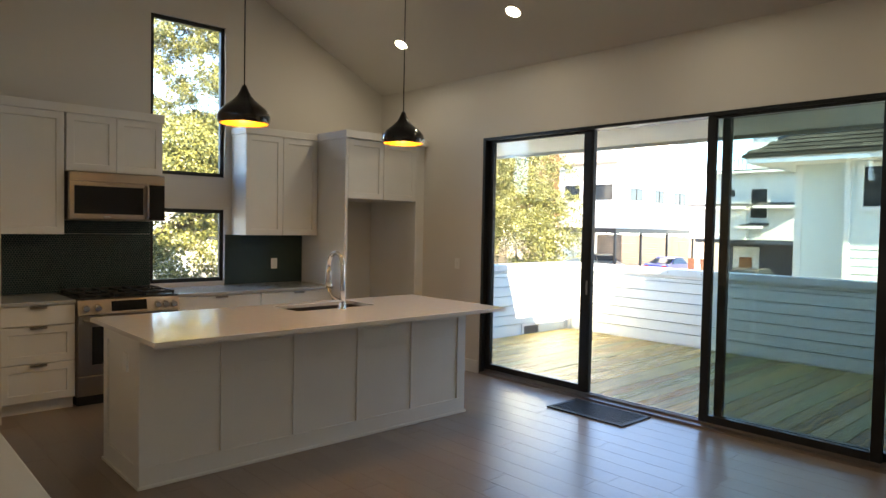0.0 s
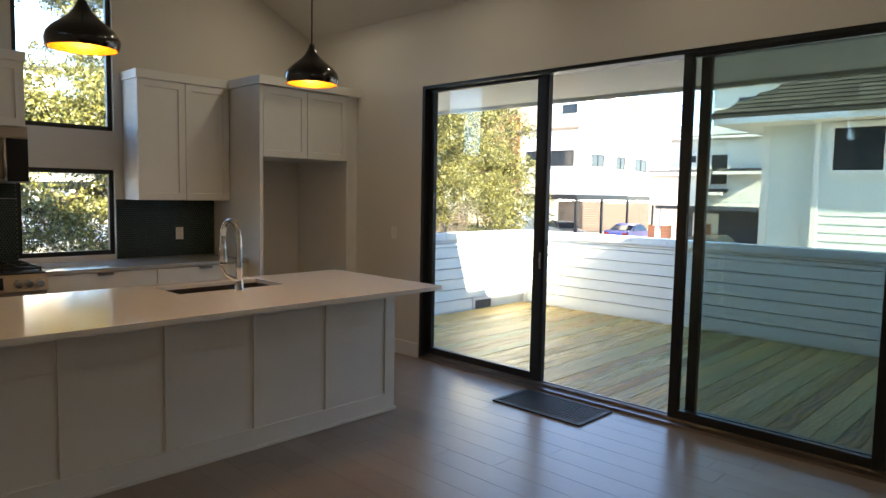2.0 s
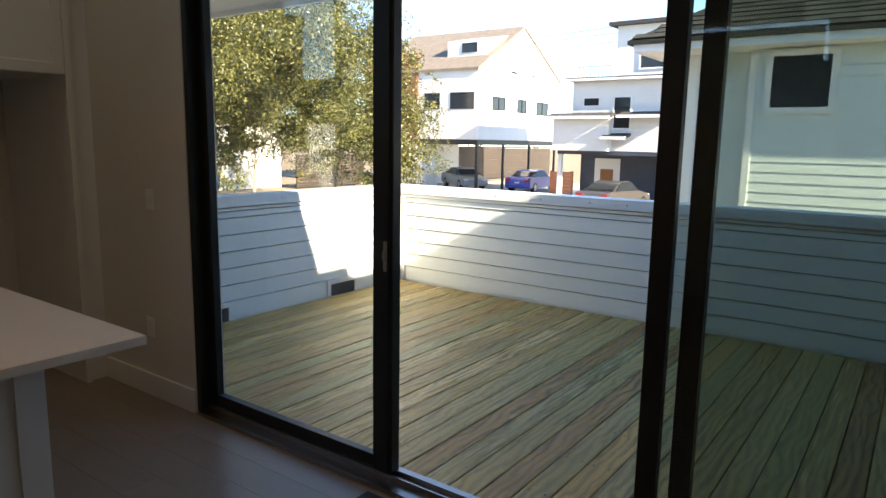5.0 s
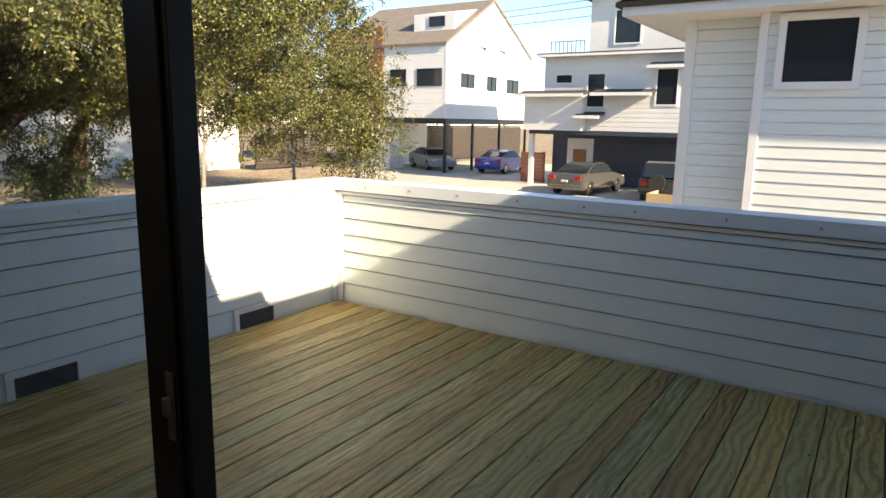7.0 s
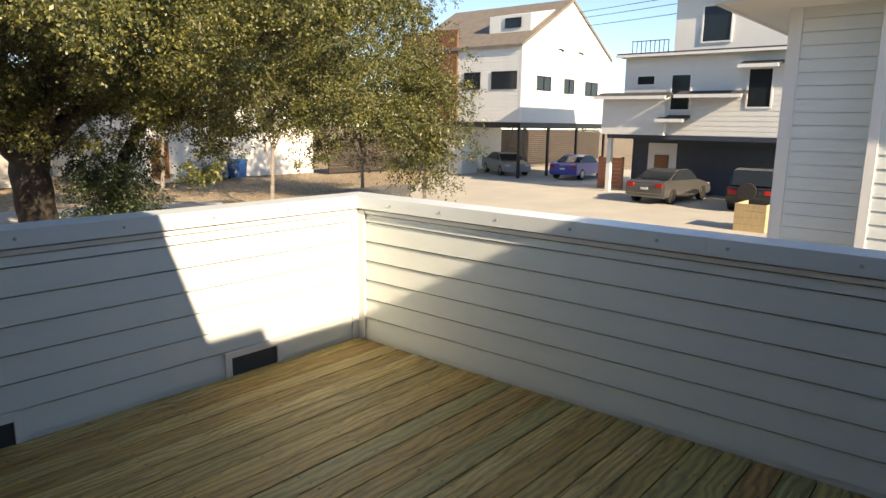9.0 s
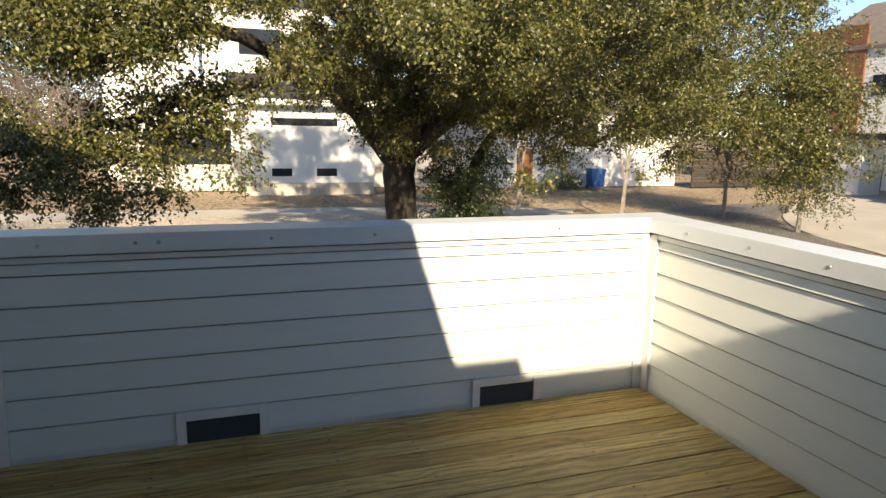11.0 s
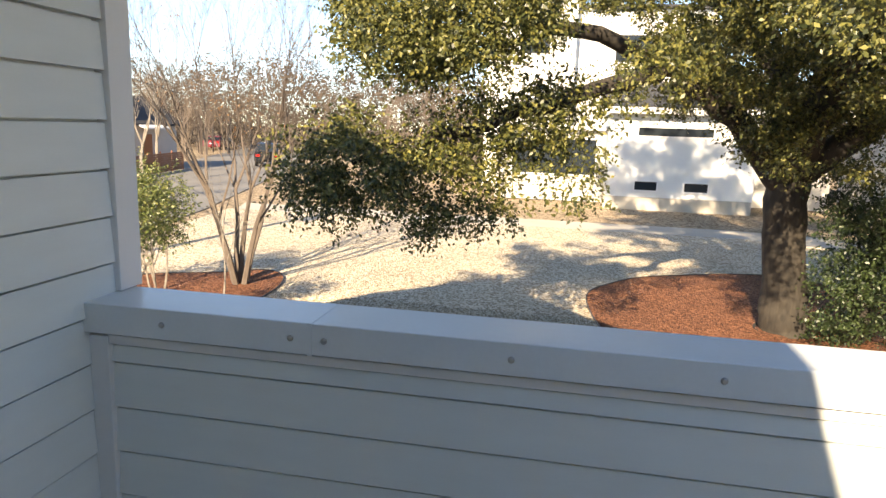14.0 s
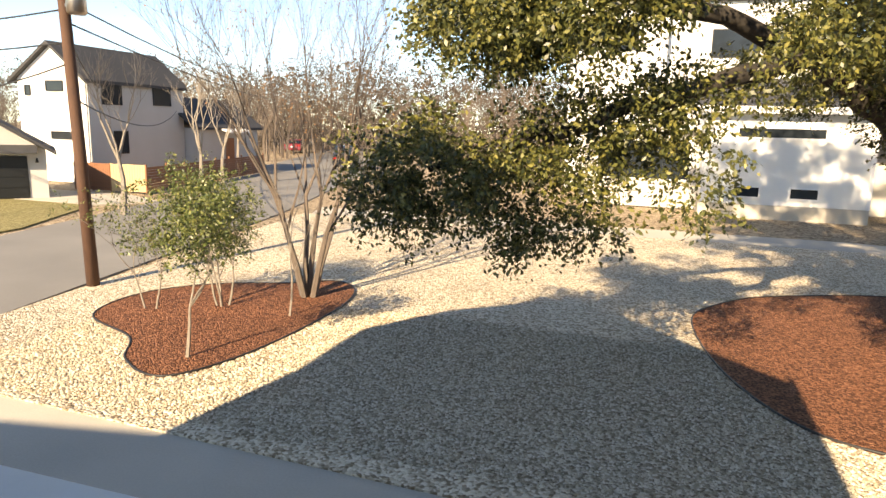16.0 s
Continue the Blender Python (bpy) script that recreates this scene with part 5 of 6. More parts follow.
def raw_mesh(name, vs, fs, material):
    me = bpy.data.meshes.new(name)
    me.from_pydata([tuple(v) for v in vs], [], fs)
    me.materials.append(material)
    return me


def small_tree(label, at, seed, height, trunks, levels, leaf=None, per=0, lsize=0.05, spread=0.18, base_r=0.06, bark=M_PALEBARK, first=0.35, sp=0.5, lean=0.12):
    t = thing("tree", label, "tree", at=at)
    vs, fs, ends = branching(seed, height, trunks, levels, sp, base_r, first, lean=lean)
    tr = new("trunk", raw_mesh("trunk", vs, fs, bark))
    tr.parent = t
    if leaf:
        cr = new("crown", leaves("crown", [tuple(e) for e in ends], per, spread, lsize, leaf, np.random.RandomState(seed)))
        cr.parent = t
        cr["kind"] = "stuff"
    return t


small_tree("young tree with pale trunk and thin green leaves in mulch", (-1.96, 16.05, GROUND + 0.02), 3, 3.3, 1, 4, M_SHRUBLEAF, 52, 0.066, 0.30, 0.045, first=0.34, sp=0.72)
small_tree("multi stemmed shrub with sparse green leaves in mulch", (-3.59, 19.4, GROUND + 0.02), 4, 2.8, 4, 4, M_SHRUBLEAF, 30, 0.062, 0.22, 0.035, first=0.4, lean=0.25)
small_tree("slender shrub with sparse green leaves in mulch", (-4.95, 18.5, GROUND + 0.02), 14, 2.5, 2, 4, M_SHRUBLEAF, 14, 0.055, 0.2, 0.03, first=0.4, lean=0.2)
small_tree("bare multi stemmed tree with a few dry brown leaves", (-2.12, 20.95, GROUND + 0.02), 6, 8.0, 6, 5, M_DRYLEAF, 1, 0.055, 0.22, 0.088, first=0.34, sp=0.42, lean=0.24, bark=M_GREYBARK)
small_tree("thin bare sapling standing in mulch", (-1.65, 19.2, GROUND + 0.02), 9, 3.0, 1, 3, None, base_r=0.03, first=0.5, sp=0.3)


def leafy_tree(label, at, seed, trunk_h, zc, radii, clumps, per, lsize=0.13, spread=0.55):
    """A broadleaf tree: forked trunk and a crown of many leaf clumps with gaps."""
    t = thing("tree", label, "tree", at=at)
    vs, fs, ends = branching(seed, trunk_h, 1, 4, 0.5, 0.13, 0.34)
    tr = new("trunk", raw_mesh("trunk", vs, fs, M_PALEBARK))
    tr.parent = t
    rr = np.random.RandomState(seed)
    cs = []
    while len(cs) < clumps:
        d = rr.normal(0, 1, 3)
        d /= np.linalg.norm(d)
        cs.append(np.array([0, 0, zc - at[2]]) + d * rr.uniform(0.35, 1.0) * np.array(radii))
    cr = new("crown", leaves("crown", cs, per, spread, lsize, M_OAKLEAF, rr, 0.5))
    cr.parent = t
    cr["kind"] = "stuff"
    return t


leafy_tree("tall leafy tree beside the concrete court", (32.0, 31.2, GROUND), 11, 9.0, 5.4, (5.9, 5.0, 6.4), 270, 290)
leafy_tree("leafy young tree on dark gravel by the court", (32.0, 26.4, GROUND), 12, 6.0, 2.0, (2.9, 2.9, 4.0), 105, 280)
leafy_tree("broad leafy tree behind the dark gravel bed", (26.0, 31.5, GROUND), 17, 9.0, 7.8, (5.6, 4.5, 6.6), 210, 300)
leafy_tree("broad leafy tree near the cottage", (22.5, 36.0, GROUND), 19, 9.0, 8.0, (5.5, 3.5, 5.0), 130, 280)
bare = small_tree("tall bare grey street tree with fine twigs", (-17.6, 31.0, GROUND), 31, 9.0, 1, 5, None, base_r=0.17, bark=M_PALEBARK, first=0.30, sp=0.5)
for x, y, a in ((-19.5, 39.0, 1.3), (-23.0, 46.0, 2.6), (-26.5, 53.0, 4.0)):
    copy_thing(bare, Matrix.Translation((x, y, GROUND)) @ Matrix.Rotation(a, 4, "Z"))
# far woods
rw = np.random.RandomState(15)
V, F = [], []
base_trees = [branching(40 + k, 10.0, 1, 4, 0.5, 0.17, 0.30, 3)[:2] for k in range(4)]
cnt = 0
for k in range(400):
    bv, bf = base_trees[k % 4]
    x, y = rw.uniform(-95, 60), rw.uniform(68, 130)
    if k % 9 == 0:
        x, y = rw.uniform(40, 110), rw.uniform(50, 90)
    if -45 < x < -14 and y < 90 and abs(x + 19 + (y - 60) * 0.38) < 9:
        continue
    a, s = rw.uniform(0, 6.28), rw.uniform(0.75, 1.35)
    b = np.array(bv) * s
    R = np.array([[math.cos(a), -math.sin(a), 0], [math.sin(a), math.cos(a), 0], [0, 0, 1]])
    V.append(b @ R.T + np.array([x, y, GROUND]))
    F += [tuple(i + cnt for i in f) for f in bf]
    cnt += len(bv)
tagged(new("bare_woods", raw_mesh("bare_woods", np.concatenate(V).tolist(), F, M_GREYBARK)), "distant bare winter woods of grey twigs", "woods", "", "stuff")
wc = []
for k in range(3000):
    wc.append((rw.uniform(-120, 90), rw.uniform(92, 140), GROUND + rw.uniform(0, 1) ** 1.2 * 13.5))
M_TWIG = leaf_mat("twig_haze", (0.075, 0.060, 0.048), (0.115, 0.092, 0.074), (0.16, 0.132, 0.105), 0.9)
tagged(new("brush", leaves("brush", wc, 120, 2.2, 0.36, M_TWIG, rw)), "distant brown brush and twigs below the woods", "brush", "", "stuff")

# ---- houses ----
def window_unit(parent, axis, plane, a0, a1, z0, z1, out, frame_m=None, trim=0.1):
    """A window set in a wall: frame proud of it, dark pane behind, mullion."""
    fm = frame_m or M_TRIM
    def bx(u0, v0, u1, v1, d0, d1):
        lo, hi = plane + out * d0, plane + out * d1
        return (lo, u0, v0, hi, u1, v1) if axis == "x" else (u0, lo, v0, u1, hi, v1)
    w = part("window", boxes(bx(a0 - trim, z0 - trim, a0, z1 + trim, 0.0, 0.06), bx(a1, z0 - trim, a1 + trim, z1 + trim, 0.0, 0.06), bx(a0, z0 - trim, a1, z0, 0.0, 0.06), bx(a0, z1, a1, z1 + trim, 0.0, 0.06)), fm, parent)
    part("pane", boxes(bx(a0, z0, a1, z1, 0.0, 0.02)), M_WINDOW, w)
    return w


def siding_x(parent, plane, y0, y1, z0, z1, lap, material, out=-1):
    """Lap boards on a wall that faces along x."""
    me = lap_mesh("board", y1 - y0, material, lap, 0.018, lap * 0.035)
    z = z0
    while z < z1 - 0.03:
        if out < 0:
            piece("board", me, parent, (plane, y1, z), rot=radians(-90))
        else:
            piece("board", me, parent, (plane, y0, z), rot=radians(90))
        z += lap


def siding_y(parent, plane, x0, x1, z0, z1, lap, material):
    me = lap_mesh("board", x1 - x0, material, lap, 0.018, lap * 0.045)
    z = z0
    while z < z1 - 0.03:
        piece("board", me, parent, (x0, plane, z))
        z += lap


# neighbour just east of the deck
nb = thing("neighbour_house", "white lap sided house with a grey shingle hip roof", "house")
part("wall", box(13.22, -9, GROUND, 22, 4.0, 2.84), M_SIDING, nb)
part("wall", box(13.5, 4.001, GROUND, 22, 4.89, 2.84), M_SIDING, nb)
siding_x(nb, 13.22, -2.0, 3.945, GROUND + 0.1, 2.80, 0.137, M_SIDING)
siding_x(nb, 13.5, 4.001, 4.80, GROUND + 0.1, 2.80, 0.137, M_SIDING)
part("corner_board", boxes((13.18, 3.94, GROUND, 13.24, 4.035, 2.84), (13.46, 4.79, GROUND, 13.53, 4.92, 2.84), bev=0.004), M_TRIM, nb)
window_unit(nb, "x", 13.20, 3.065, 3.75, 2.03, 2.69, -1, M_TRIM, 0.08)
window_unit(nb, "x", 13.20, 0.9, 1.8, 1.4, 2.70, -1, M_TRIM, 0.085)
part("fascia", boxes((12.74, -9.6, 2.80, 12.80, 5.50, 2.94), (12.80, 5.44, 2.80, 22.6, 5.50, 2.94), (12.80, -9.6, 2.80, 22.6, 5.43, 2.83)), M_TRIM, nb)
bm = bmesh.new()
ev = [(12.68, -9.7, 2.95), (22.7, -9.7, 2.95), (22.7, 5.57, 2.95), (12.68, 5.57, 2.95), (17.6, -5.0, 6.0), (17.6, 0.6, 6.0)]
e = [bm.verts.new(p) for p in ev]
lo = [bm.verts.new((p[0], p[1], 2.90)) for p in ev[:4]]
for q in ((e[0], e[1], e[4]), (e[1], e[2], e[5], e[4]), (e[2], e[3], e[5]), (e[3], e[0], e[4], e[5]), (lo[3], lo[2], lo[1], lo[0])):
    bm.faces.new(q)
for i in range(4):
    bm.faces.new((lo[i], lo[(i + 1) % 4], e[(i + 1) % 4], e[i]))
roof_nb = part("roof", bm, M_SHINGLE, nb, "grey asphalt shingle roof")
sl = math.atan2(3.05, 4.92)
sh_me = mesh_of("shingle", box(0, 0, 0, 0.16, 0.30, 0.012), M_SHINGLE)
rng = random.Random(2)
cnt = 0
for row in range(22):
    u = row * 0.155
    lo_y, hi_y = 5.50 - u * math.cos(sl) * 0.98, -0.2
    y = lo_y - 0.3 - (0.15 if row % 2 else 0)
    while y > hi_y and cnt < 300:
        ob = piece("shingle", sh_me, roof_nb, (12.68 + u * math.cos(sl), y, 2.967 + u * math.sin(sl) + rng.uniform(0, 0.006)))
        ob.rotation_euler = (0, -sl + 0.10, 0)
        cnt += 1
        y -= 0.303

# house with the dark garage, across the court
h2 = thing("garage_house", "white three storey house above a navy garage", "house")
part("wall", box(48.0, 9.0, 0.98, 58, 23.0, 5.9), M_WHITE, h2)
part("wall", box(47.4, 19.9, 0.98, 48.0, 24.2, 3.35), M_WHITE, h2)
part("wall", box(48.6, 9.0, 5.9, 58, 20.1, 9.6), M_WHITE, h2)
part("wall", box(51.0, 9.0, GROUND, 58, 23.5, 0.98), M_NAVY, h2, "navy garage storey set back")
gd = part("garage_door", box(50.94, 13.6, GROUND, 51.0, 18.6, 0.2), M_NAVY, h2)
for i in range(5):
    part("panel", box(50.91, 13.6, GROUND + 0.05 + i * 0.62, 50.939, 18.6, GROUND + 0.60 + i * 0.62), M_NAVY, gd)
part("entry", box(50.93, 20.3, GROUND, 51.0, 22.3, 0.4), M_TRIM, h2)
part("entry_door", box(50.86, 20.8, GROUND, 50.92, 21.8, -0.4), M_DOORWOOD, h2)
part("beam", box(47.9, 9.0, 0.70, 51.0, 24.0, 0.97), M_NAVY, h2)
for y in (23.7, 13.0):
    part("post", box(48.0, y, GROUND, 48.3, y + 0.3, 0.7), M_WHITE, h2)
for a in ((20.97, 22.09, 4.18, 4.68), (18.65, 19.8, 2.6, 4.7), (13.95, 15.2, 2.75, 4.9)):
    window_unit(h2, "x", 47.99, *a, -1)
window_unit(h2, "x", 48.59, 16.7, 18.35, 6.7, 8.75, -1)
for y0, y1, z in ((19.7, 24.6, 3.4), (15.2, 19.2, 3.45), (18.5, 20.3, 1.98), (13.4, 15.6, 5.1)):
    part("canopy", prism([(46.9, z), (48.0, z + 0.28), (48.0, z + 0.10), (46.9, z - 0.16)], y0, y1, "y"), M_ROOFDARK, h2)
    part("gutter", box(46.78, y0, z - 0.18, 46.9, y1, z + 0.02), M_TRIM, h2)
part("roof", boxes((47.4, 8.6, 5.9, 58.4, 23.4, 6.12), (48.1, 8.6, 9.6, 58.4, 20.6, 9.85)), M_ROOFDARK, h2)
part("gutter", box(47.28, 8.6, 5.86, 47.4, 23.4, 6.02), M_TRIM, h2)
part("railing", boxes(*[(48.2, 20.3 + i * 0.3, 6.12, 48.24, 20.34 + i * 0.3, 6.9) for i in range(9)], (48.2, 20.3, 6.9, 48.24, 22.8, 6.95)), M_IRON, h2)
siding_x(h2, 48.0, 9.0, 23.0, 1.0, 5.85, 0.30, M_WHITE)

# gabled house over a carport
gh = thing("gable_house", "tall white gabled house raised over a carport", "house")
gx0, gx1, gy0, gy1 = 52.0, 67.3, 33.8, 47.0
part("wall", box(gx0, gy0, 1.67, gx1, gy1, 7.7), M_WHITE, gh)
part("gable", prism([(gx0, 7.7), (gx1, 7.7), (59.65, 12.0)], gy0, gy1), M_WHITE, gh)
part("roof", prism([(gx0 - 0.25, 7.62), (59.65, 12.05), (59.65, 12.3), (gx0 - 0.25, 7.85)], gy0 - 0.12, gy1), M_ROOFTAN, gh)
part("roof", prism([(gx1 + 0.25, 7.62), (59.65, 12.05), (59.65, 12.3), (gx1 + 0.25, 7.85)], gy0 - 0.12, gy1), M_ROOFTAN, gh)
siding_y(gh, gy0, gx0 + 0.15, gx1, 1.7, 7.6, 0.30, M_WHITE)
siding_x(gh, gx0, gy0 + 0.15, gy1, 1.7, 7.6, 0.30, M_WHITE)
part("corner_board", box(gx0 - 0.04, gy0 - 0.04, 1.67, gx0 + 0.14, gy0 + 0.14, 7.7), M_TRIM, gh)
part("cedar_wall", box(51.86, 40.4, 1.67, 51.96, 47.0, 9.4), M_WOOD, gh, "reddish brown cedar cladding")
cedar = mesh_of("cedar_board", box(-0.03, 0.0, 0.0, 0.0, 0.24, 7.7), M_WOOD)
for i in range(25):
    piece("cedar_board", cedar, gh, (51.859, 40.42 + i * 0.262, 1.68))
part("dormer", prism([(54.0, 9.1), (58.6, 11.4), (54.0, 10.5)], 34.4, 38.6), M_WHITE, gh)
window_unit(gh, "x", 53.98, 35.4, 36.9, 9.5, 10.2, -1, M_BLACK, 0.06)
for a in ((54.3, 56.4, 4.4, 5.45), (58.8, 60.4, 4.3, 5.45), (62.6, 64.9, 4.25, 5.4)):
    w = window_unit(gh, "y", gy0 - 0.02, *a, -1, M_BLACK, 0.07)
    xm = (a[0] + a[1]) / 2
    part("mullion", box(xm - 0.04, gy0 - 0.09, a[2], xm + 0.04, gy0 - 0.02, a[3]), M_BLACK, w)
window_unit(gh, "x", gx0 - 0.02, 34.3, 36.7, 4.4, 5.7, -1, M_BLACK, 0.07)
window_unit(gh, "x", gx0 - 0.02, 38.0, 39.6, 4.4, 5.7, -1, M_BLACK, 0.07)
for x in (57.5, 61.0):
    part("spotlight", tube([(x, gy0 - 0.02, 7.9), (x, gy0 - 0.3, 7.85), (x + 0.1, gy0 - 0.5, 7.7)], [0.06, 0.08, 0.12], 8), M_BLACK, gh)
part("beam", boxes((gx0 - 0.02, gy0 - 0.02, 1.2, gx1, gy0 + 0.25, 1.66), (gx0 - 0.02, gy0 + 0.25, 1.2, gx0 + 0.25, gy1, 1.66)), M_BLACK, gh)
for x, y in ((gx0, gy0), (56.5, gy0), (61.5, gy0), (67.0, gy0)):
    part("post", box(x, y, GROUND, x + 0.2, y + 0.2, 1.2), M_BLACK, gh)
part("back_wall", boxes((54.5, 43.0, GROUND, 62.5, 43.3, 1.66), (gx0 + 0.3, 40.0, GROUND, 54.5, 43.3, 1.66)), M_WHITE, gh)
part("entry_door", box(57.2, 42.92, GROUND, 58.4, 43.0, 0.0), M_BLACK, gh)
lf = thing("slat_fence", "dark horizontal slat fence behind the carport", "fence")
for i in range(17):
    part("slat", box(60.2, 44.0, GROUND + 0.1 + i * 0.22, 86, 44.05, GROUND + 0.30 + i * 0.22), M_OLDWOOD, lf)
df = thing("dark_fence", "weathered dark brown slat fence beside the cottage", "fence")
for i in range(12):
    part("slat", box(42.9, 46.9, GROUND + 0.1 + i * 0.24, 51.6, 46.95, GROUND + 0.31 + i * 0.24), M_OLDWOOD, df)
for x in (42.95, 45.8, 48.6, 51.5):
    part("post", box(x, 46.951, GROUND, x + 0.12, 47.07, GROUND + 3.0), M_OLDWOOD, df)
rf = thing("red_gate", "reddish cedar slat gate beside the court", "gate")
for i in range(8):
    part("slat", box(50.0, 23.7, GROUND + 0.05 + i * 0.27, 50.06, 25.6, GROUND + 0.305 + i * 0.27), M_GATE, rf)
part("post", box(50.06, 23.7, GROUND, 50.2, 23.9, GROUND + 2.25), M_WOOD, rf)
part("post", box(50.06, 25.4, GROUND, 50.2, 25.6, GROUND + 2.25), M_WOOD, rf)
yb = thing("pine_box", "new yellow pine planter box by the house", "box")
for i in range(4):
    part("board", box(36.2, 10.6, GROUND + i * 0.3, 36.26, 11.9, GROUND + 0.29 + i * 0.3), M_PINE, yb)
    part("board", box(36.27, 11.84, GROUND + i * 0.3, 38.0, 11.9, GROUND + 0.29 + i * 0.3), M_PINE, yb)
    part("board", box(36.27, 10.6, GROUND + i * 0.3, 38.0, 10.66, GROUND + 0.29 + i * 0.3), M_PINE, yb)

# low modern house north of the yard
mh = thing("modern_house", "white block house with a strip window under the oak", "house")
part("wall", box(8.4, 46, GROUND + 0.7, 16.6, 56, 2.75), M_WHITE, mh)
part("foundation", box(8.35, 45.93, GROUND - 0.1, 16.65, 56, GROUND + 0.69), M_CONC, mh)
siding_y(mh, 46.0, 8.4, 16.6, GROUND + 0.72, 2.7, 0.30, M_WHITE)
window_unit(mh, "y", 45.97, 10.1, 14.25, 1.38, 1.85, -1, M_TRIM, 0.09)
window_unit(mh, "y", 45.97, 10.1, 11.35, -1.78, -1.28, -1, M_TRIM, 0.09)
window_unit(mh, "y", 45.97, 12.9, 14.2, -1.78, -1.28, -1, M_TRIM, 0.09)
part("corner_board", box(16.5, 45.94, GROUND + 0.7, 16.68, 46.1, 2.75), M_TRIM, mh)
part("roof", prism([(45.3, 2.7), (56, 4.9), (56, 5.15), (45.3, 2.95)], 7.9, 22.0, "x"), M_ROOFDARK, mh)
part("fascia", box(7.9, 45.22, 2.62, 22.0, 45.3, 2.98), M_TRIM, mh)
part("porch_wall", box(16.7, 50, GROUND, 22.0, 50.3, 2.9), M_GREYWALL, mh)
# The wing's grey holds both its own tone and the porch shade.
part("wing", box(1.5, 48.5, GROUND, 8.38, 56, 1.6), M_GREYWALL, mh)
window_unit(mh, "y", 48.47, 2.6, 7.8, -1.2, 1.0, -1, M_TRIM, 0.1)
part("roof", box(1.0, 48.0, 1.6, 8.38, 56, 1.85), M_TRIM, mh)
th = thing("tall_house", "tall white sided house behind the oak", "house")
part("wall", box(-0.6, 57, GROUND, 6.0, 68, 12.5), M_WHITE, th)
part("wall", box(6.01, 58.5, GROUND, 16.0, 68, 10.5), M_WHITE, th)
part("roof", boxes((-1.0, 56.6, 12.5, 6.4, 68, 12.8), (6.0, 58.1, 10.5, 16.4, 68, 10.8)), M_ROOFDARK, th)
siding_y(th, 57.0, -0.6, 6.0, 3.0, 12.4, 0.34, M_WHITE)
siding_y(th, 58.5, 6.01, 16.0, 3.0, 10.4, 0.34, M_WHITE)
window_unit(th, "y", 56.96, 2.0, 4.0, 7.2, 9.0, -1, M_BLACK, 0.07)
window_unit(th, "y", 58.46, 9.0, 12.0, 6.8, 8.6, -1, M_BLACK, 0.07)

# cottage with the wooden door
ct = thing("cottage", "white cottage with a wooden door and low roof", "house")
part("wall", box(25.2, 48.5, GROUND, 42.6, 58, 3.2), M_WHITE, ct)
siding_y(ct, 48.5, 25.2, 42.6, GROUND + 0.1, 3.15, 0.30, M_WHITE)
part("roof", prism([(47.6, 3.1), (53.5, 5.4), (59, 3.1), (59, 3.3), (53.5, 5.65), (47.6, 3.3)], 24.6, 43.2, "x"), M_ROOFTAN, ct)
part("door", box(28.2, 48.38, GROUND + 0.2, 29.5, 48.47, 0.0), M_DOORWOOD, ct)
part("step", box(27.6, 47.0, GROUND, 30.2, 48.4, GROUND + 0.18), M_CONC, ct)
window_unit(ct, "y", 48.46, 32.9, 34.9, 0.3, 2.4, -1, M_BLACK, 0.08)
window_unit(ct, "y", 48.46, 37.2, 38.6, 0.6, 2.4, -1, M_BLACK, 0.08)
bn = thing("recycling_bin", "blue plastic wheeled bin beside the cottage", "bin")
bm = prism([(33.7, GROUND + 0.12), (34.6, GROUND + 0.12), (34.75, GROUND + 1.35), (33.55, GROUND + 1.35)], 46.6, 47.5)
part("body", bm, M_BIN, bn)
part("lid", prism([(33.5, GROUND + 1.36), (34.8, GROUND + 1.36), (34.7, GROUND + 1.5), (33.6, GROUND + 1.5)], 46.5, 47.6), M_BIN, bn)
for x in (33.75, 34.5):
    part("wheel", tube([(x - 0.05, 47.5, GROUND + 0.13), (x + 0.05, 47.5, GROUND + 0.13)], 0.13, 14), M_TYRE, bn)
sh = thing("shrub", "round green shrub beside the blue bin", "shrub")
cr = new("crown", leaves("crown", [(31.6 + rs2.uniform(-0.9, 0.9), 47.2 + rs2.uniform(-0.5, 0.5), GROUND + rs2.uniform(0.2, 1.2)) for _ in range(26)], 60, 0.35, 0.14, M_SHRUBLEAF, rs2))
cr.parent = sh
st = new("stem", raw_mesh("stem", *branching(77, 1.3, 4, 3, 0.5, 0.03, 0.4)[:2], M_GREYBARK))
st.parent, st.location = sh, (31.6, 47.2, GROUND)

# houses across the street
fh = thing("street_house", "white gabled two storey house with a dark roof", "house")
part("wall", box(-36.6, 42, GROUND, -30.7, 51.5, 4.1), M_WHITE, fh)
part("gable", prism([(-36.6, 4.1), (-30.7, 4.1), (-33.4, 6.3)], 42, 51.5), M_WHITE, fh)
part("roof", prism([(-37.1, 3.75), (-33.4, 6.32), (-33.4, 6.55), (-37.1, 3.98)], 41.6, 51.9), M_ROOFDARK, fh)
part("roof", prism([(-30.3, 3.8), (-33.4, 6.32), (-33.4, 6.55), (-30.3, 4.03)], 41.6, 51.9), M_ROOFDARK, fh)
# Grey sheet over the white wall: the side's shade put into colour.
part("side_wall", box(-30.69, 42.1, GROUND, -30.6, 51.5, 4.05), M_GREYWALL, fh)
for a in ((-35.9, -35.5, 3.0, 3.6), (-34.0, -32.6, 3.3, 3.9), (-33.8, -32.2, 0.1, 0.5)):
    window_unit(fh, "y", 41.98, *a, -1, M_BLACK, 0.06)
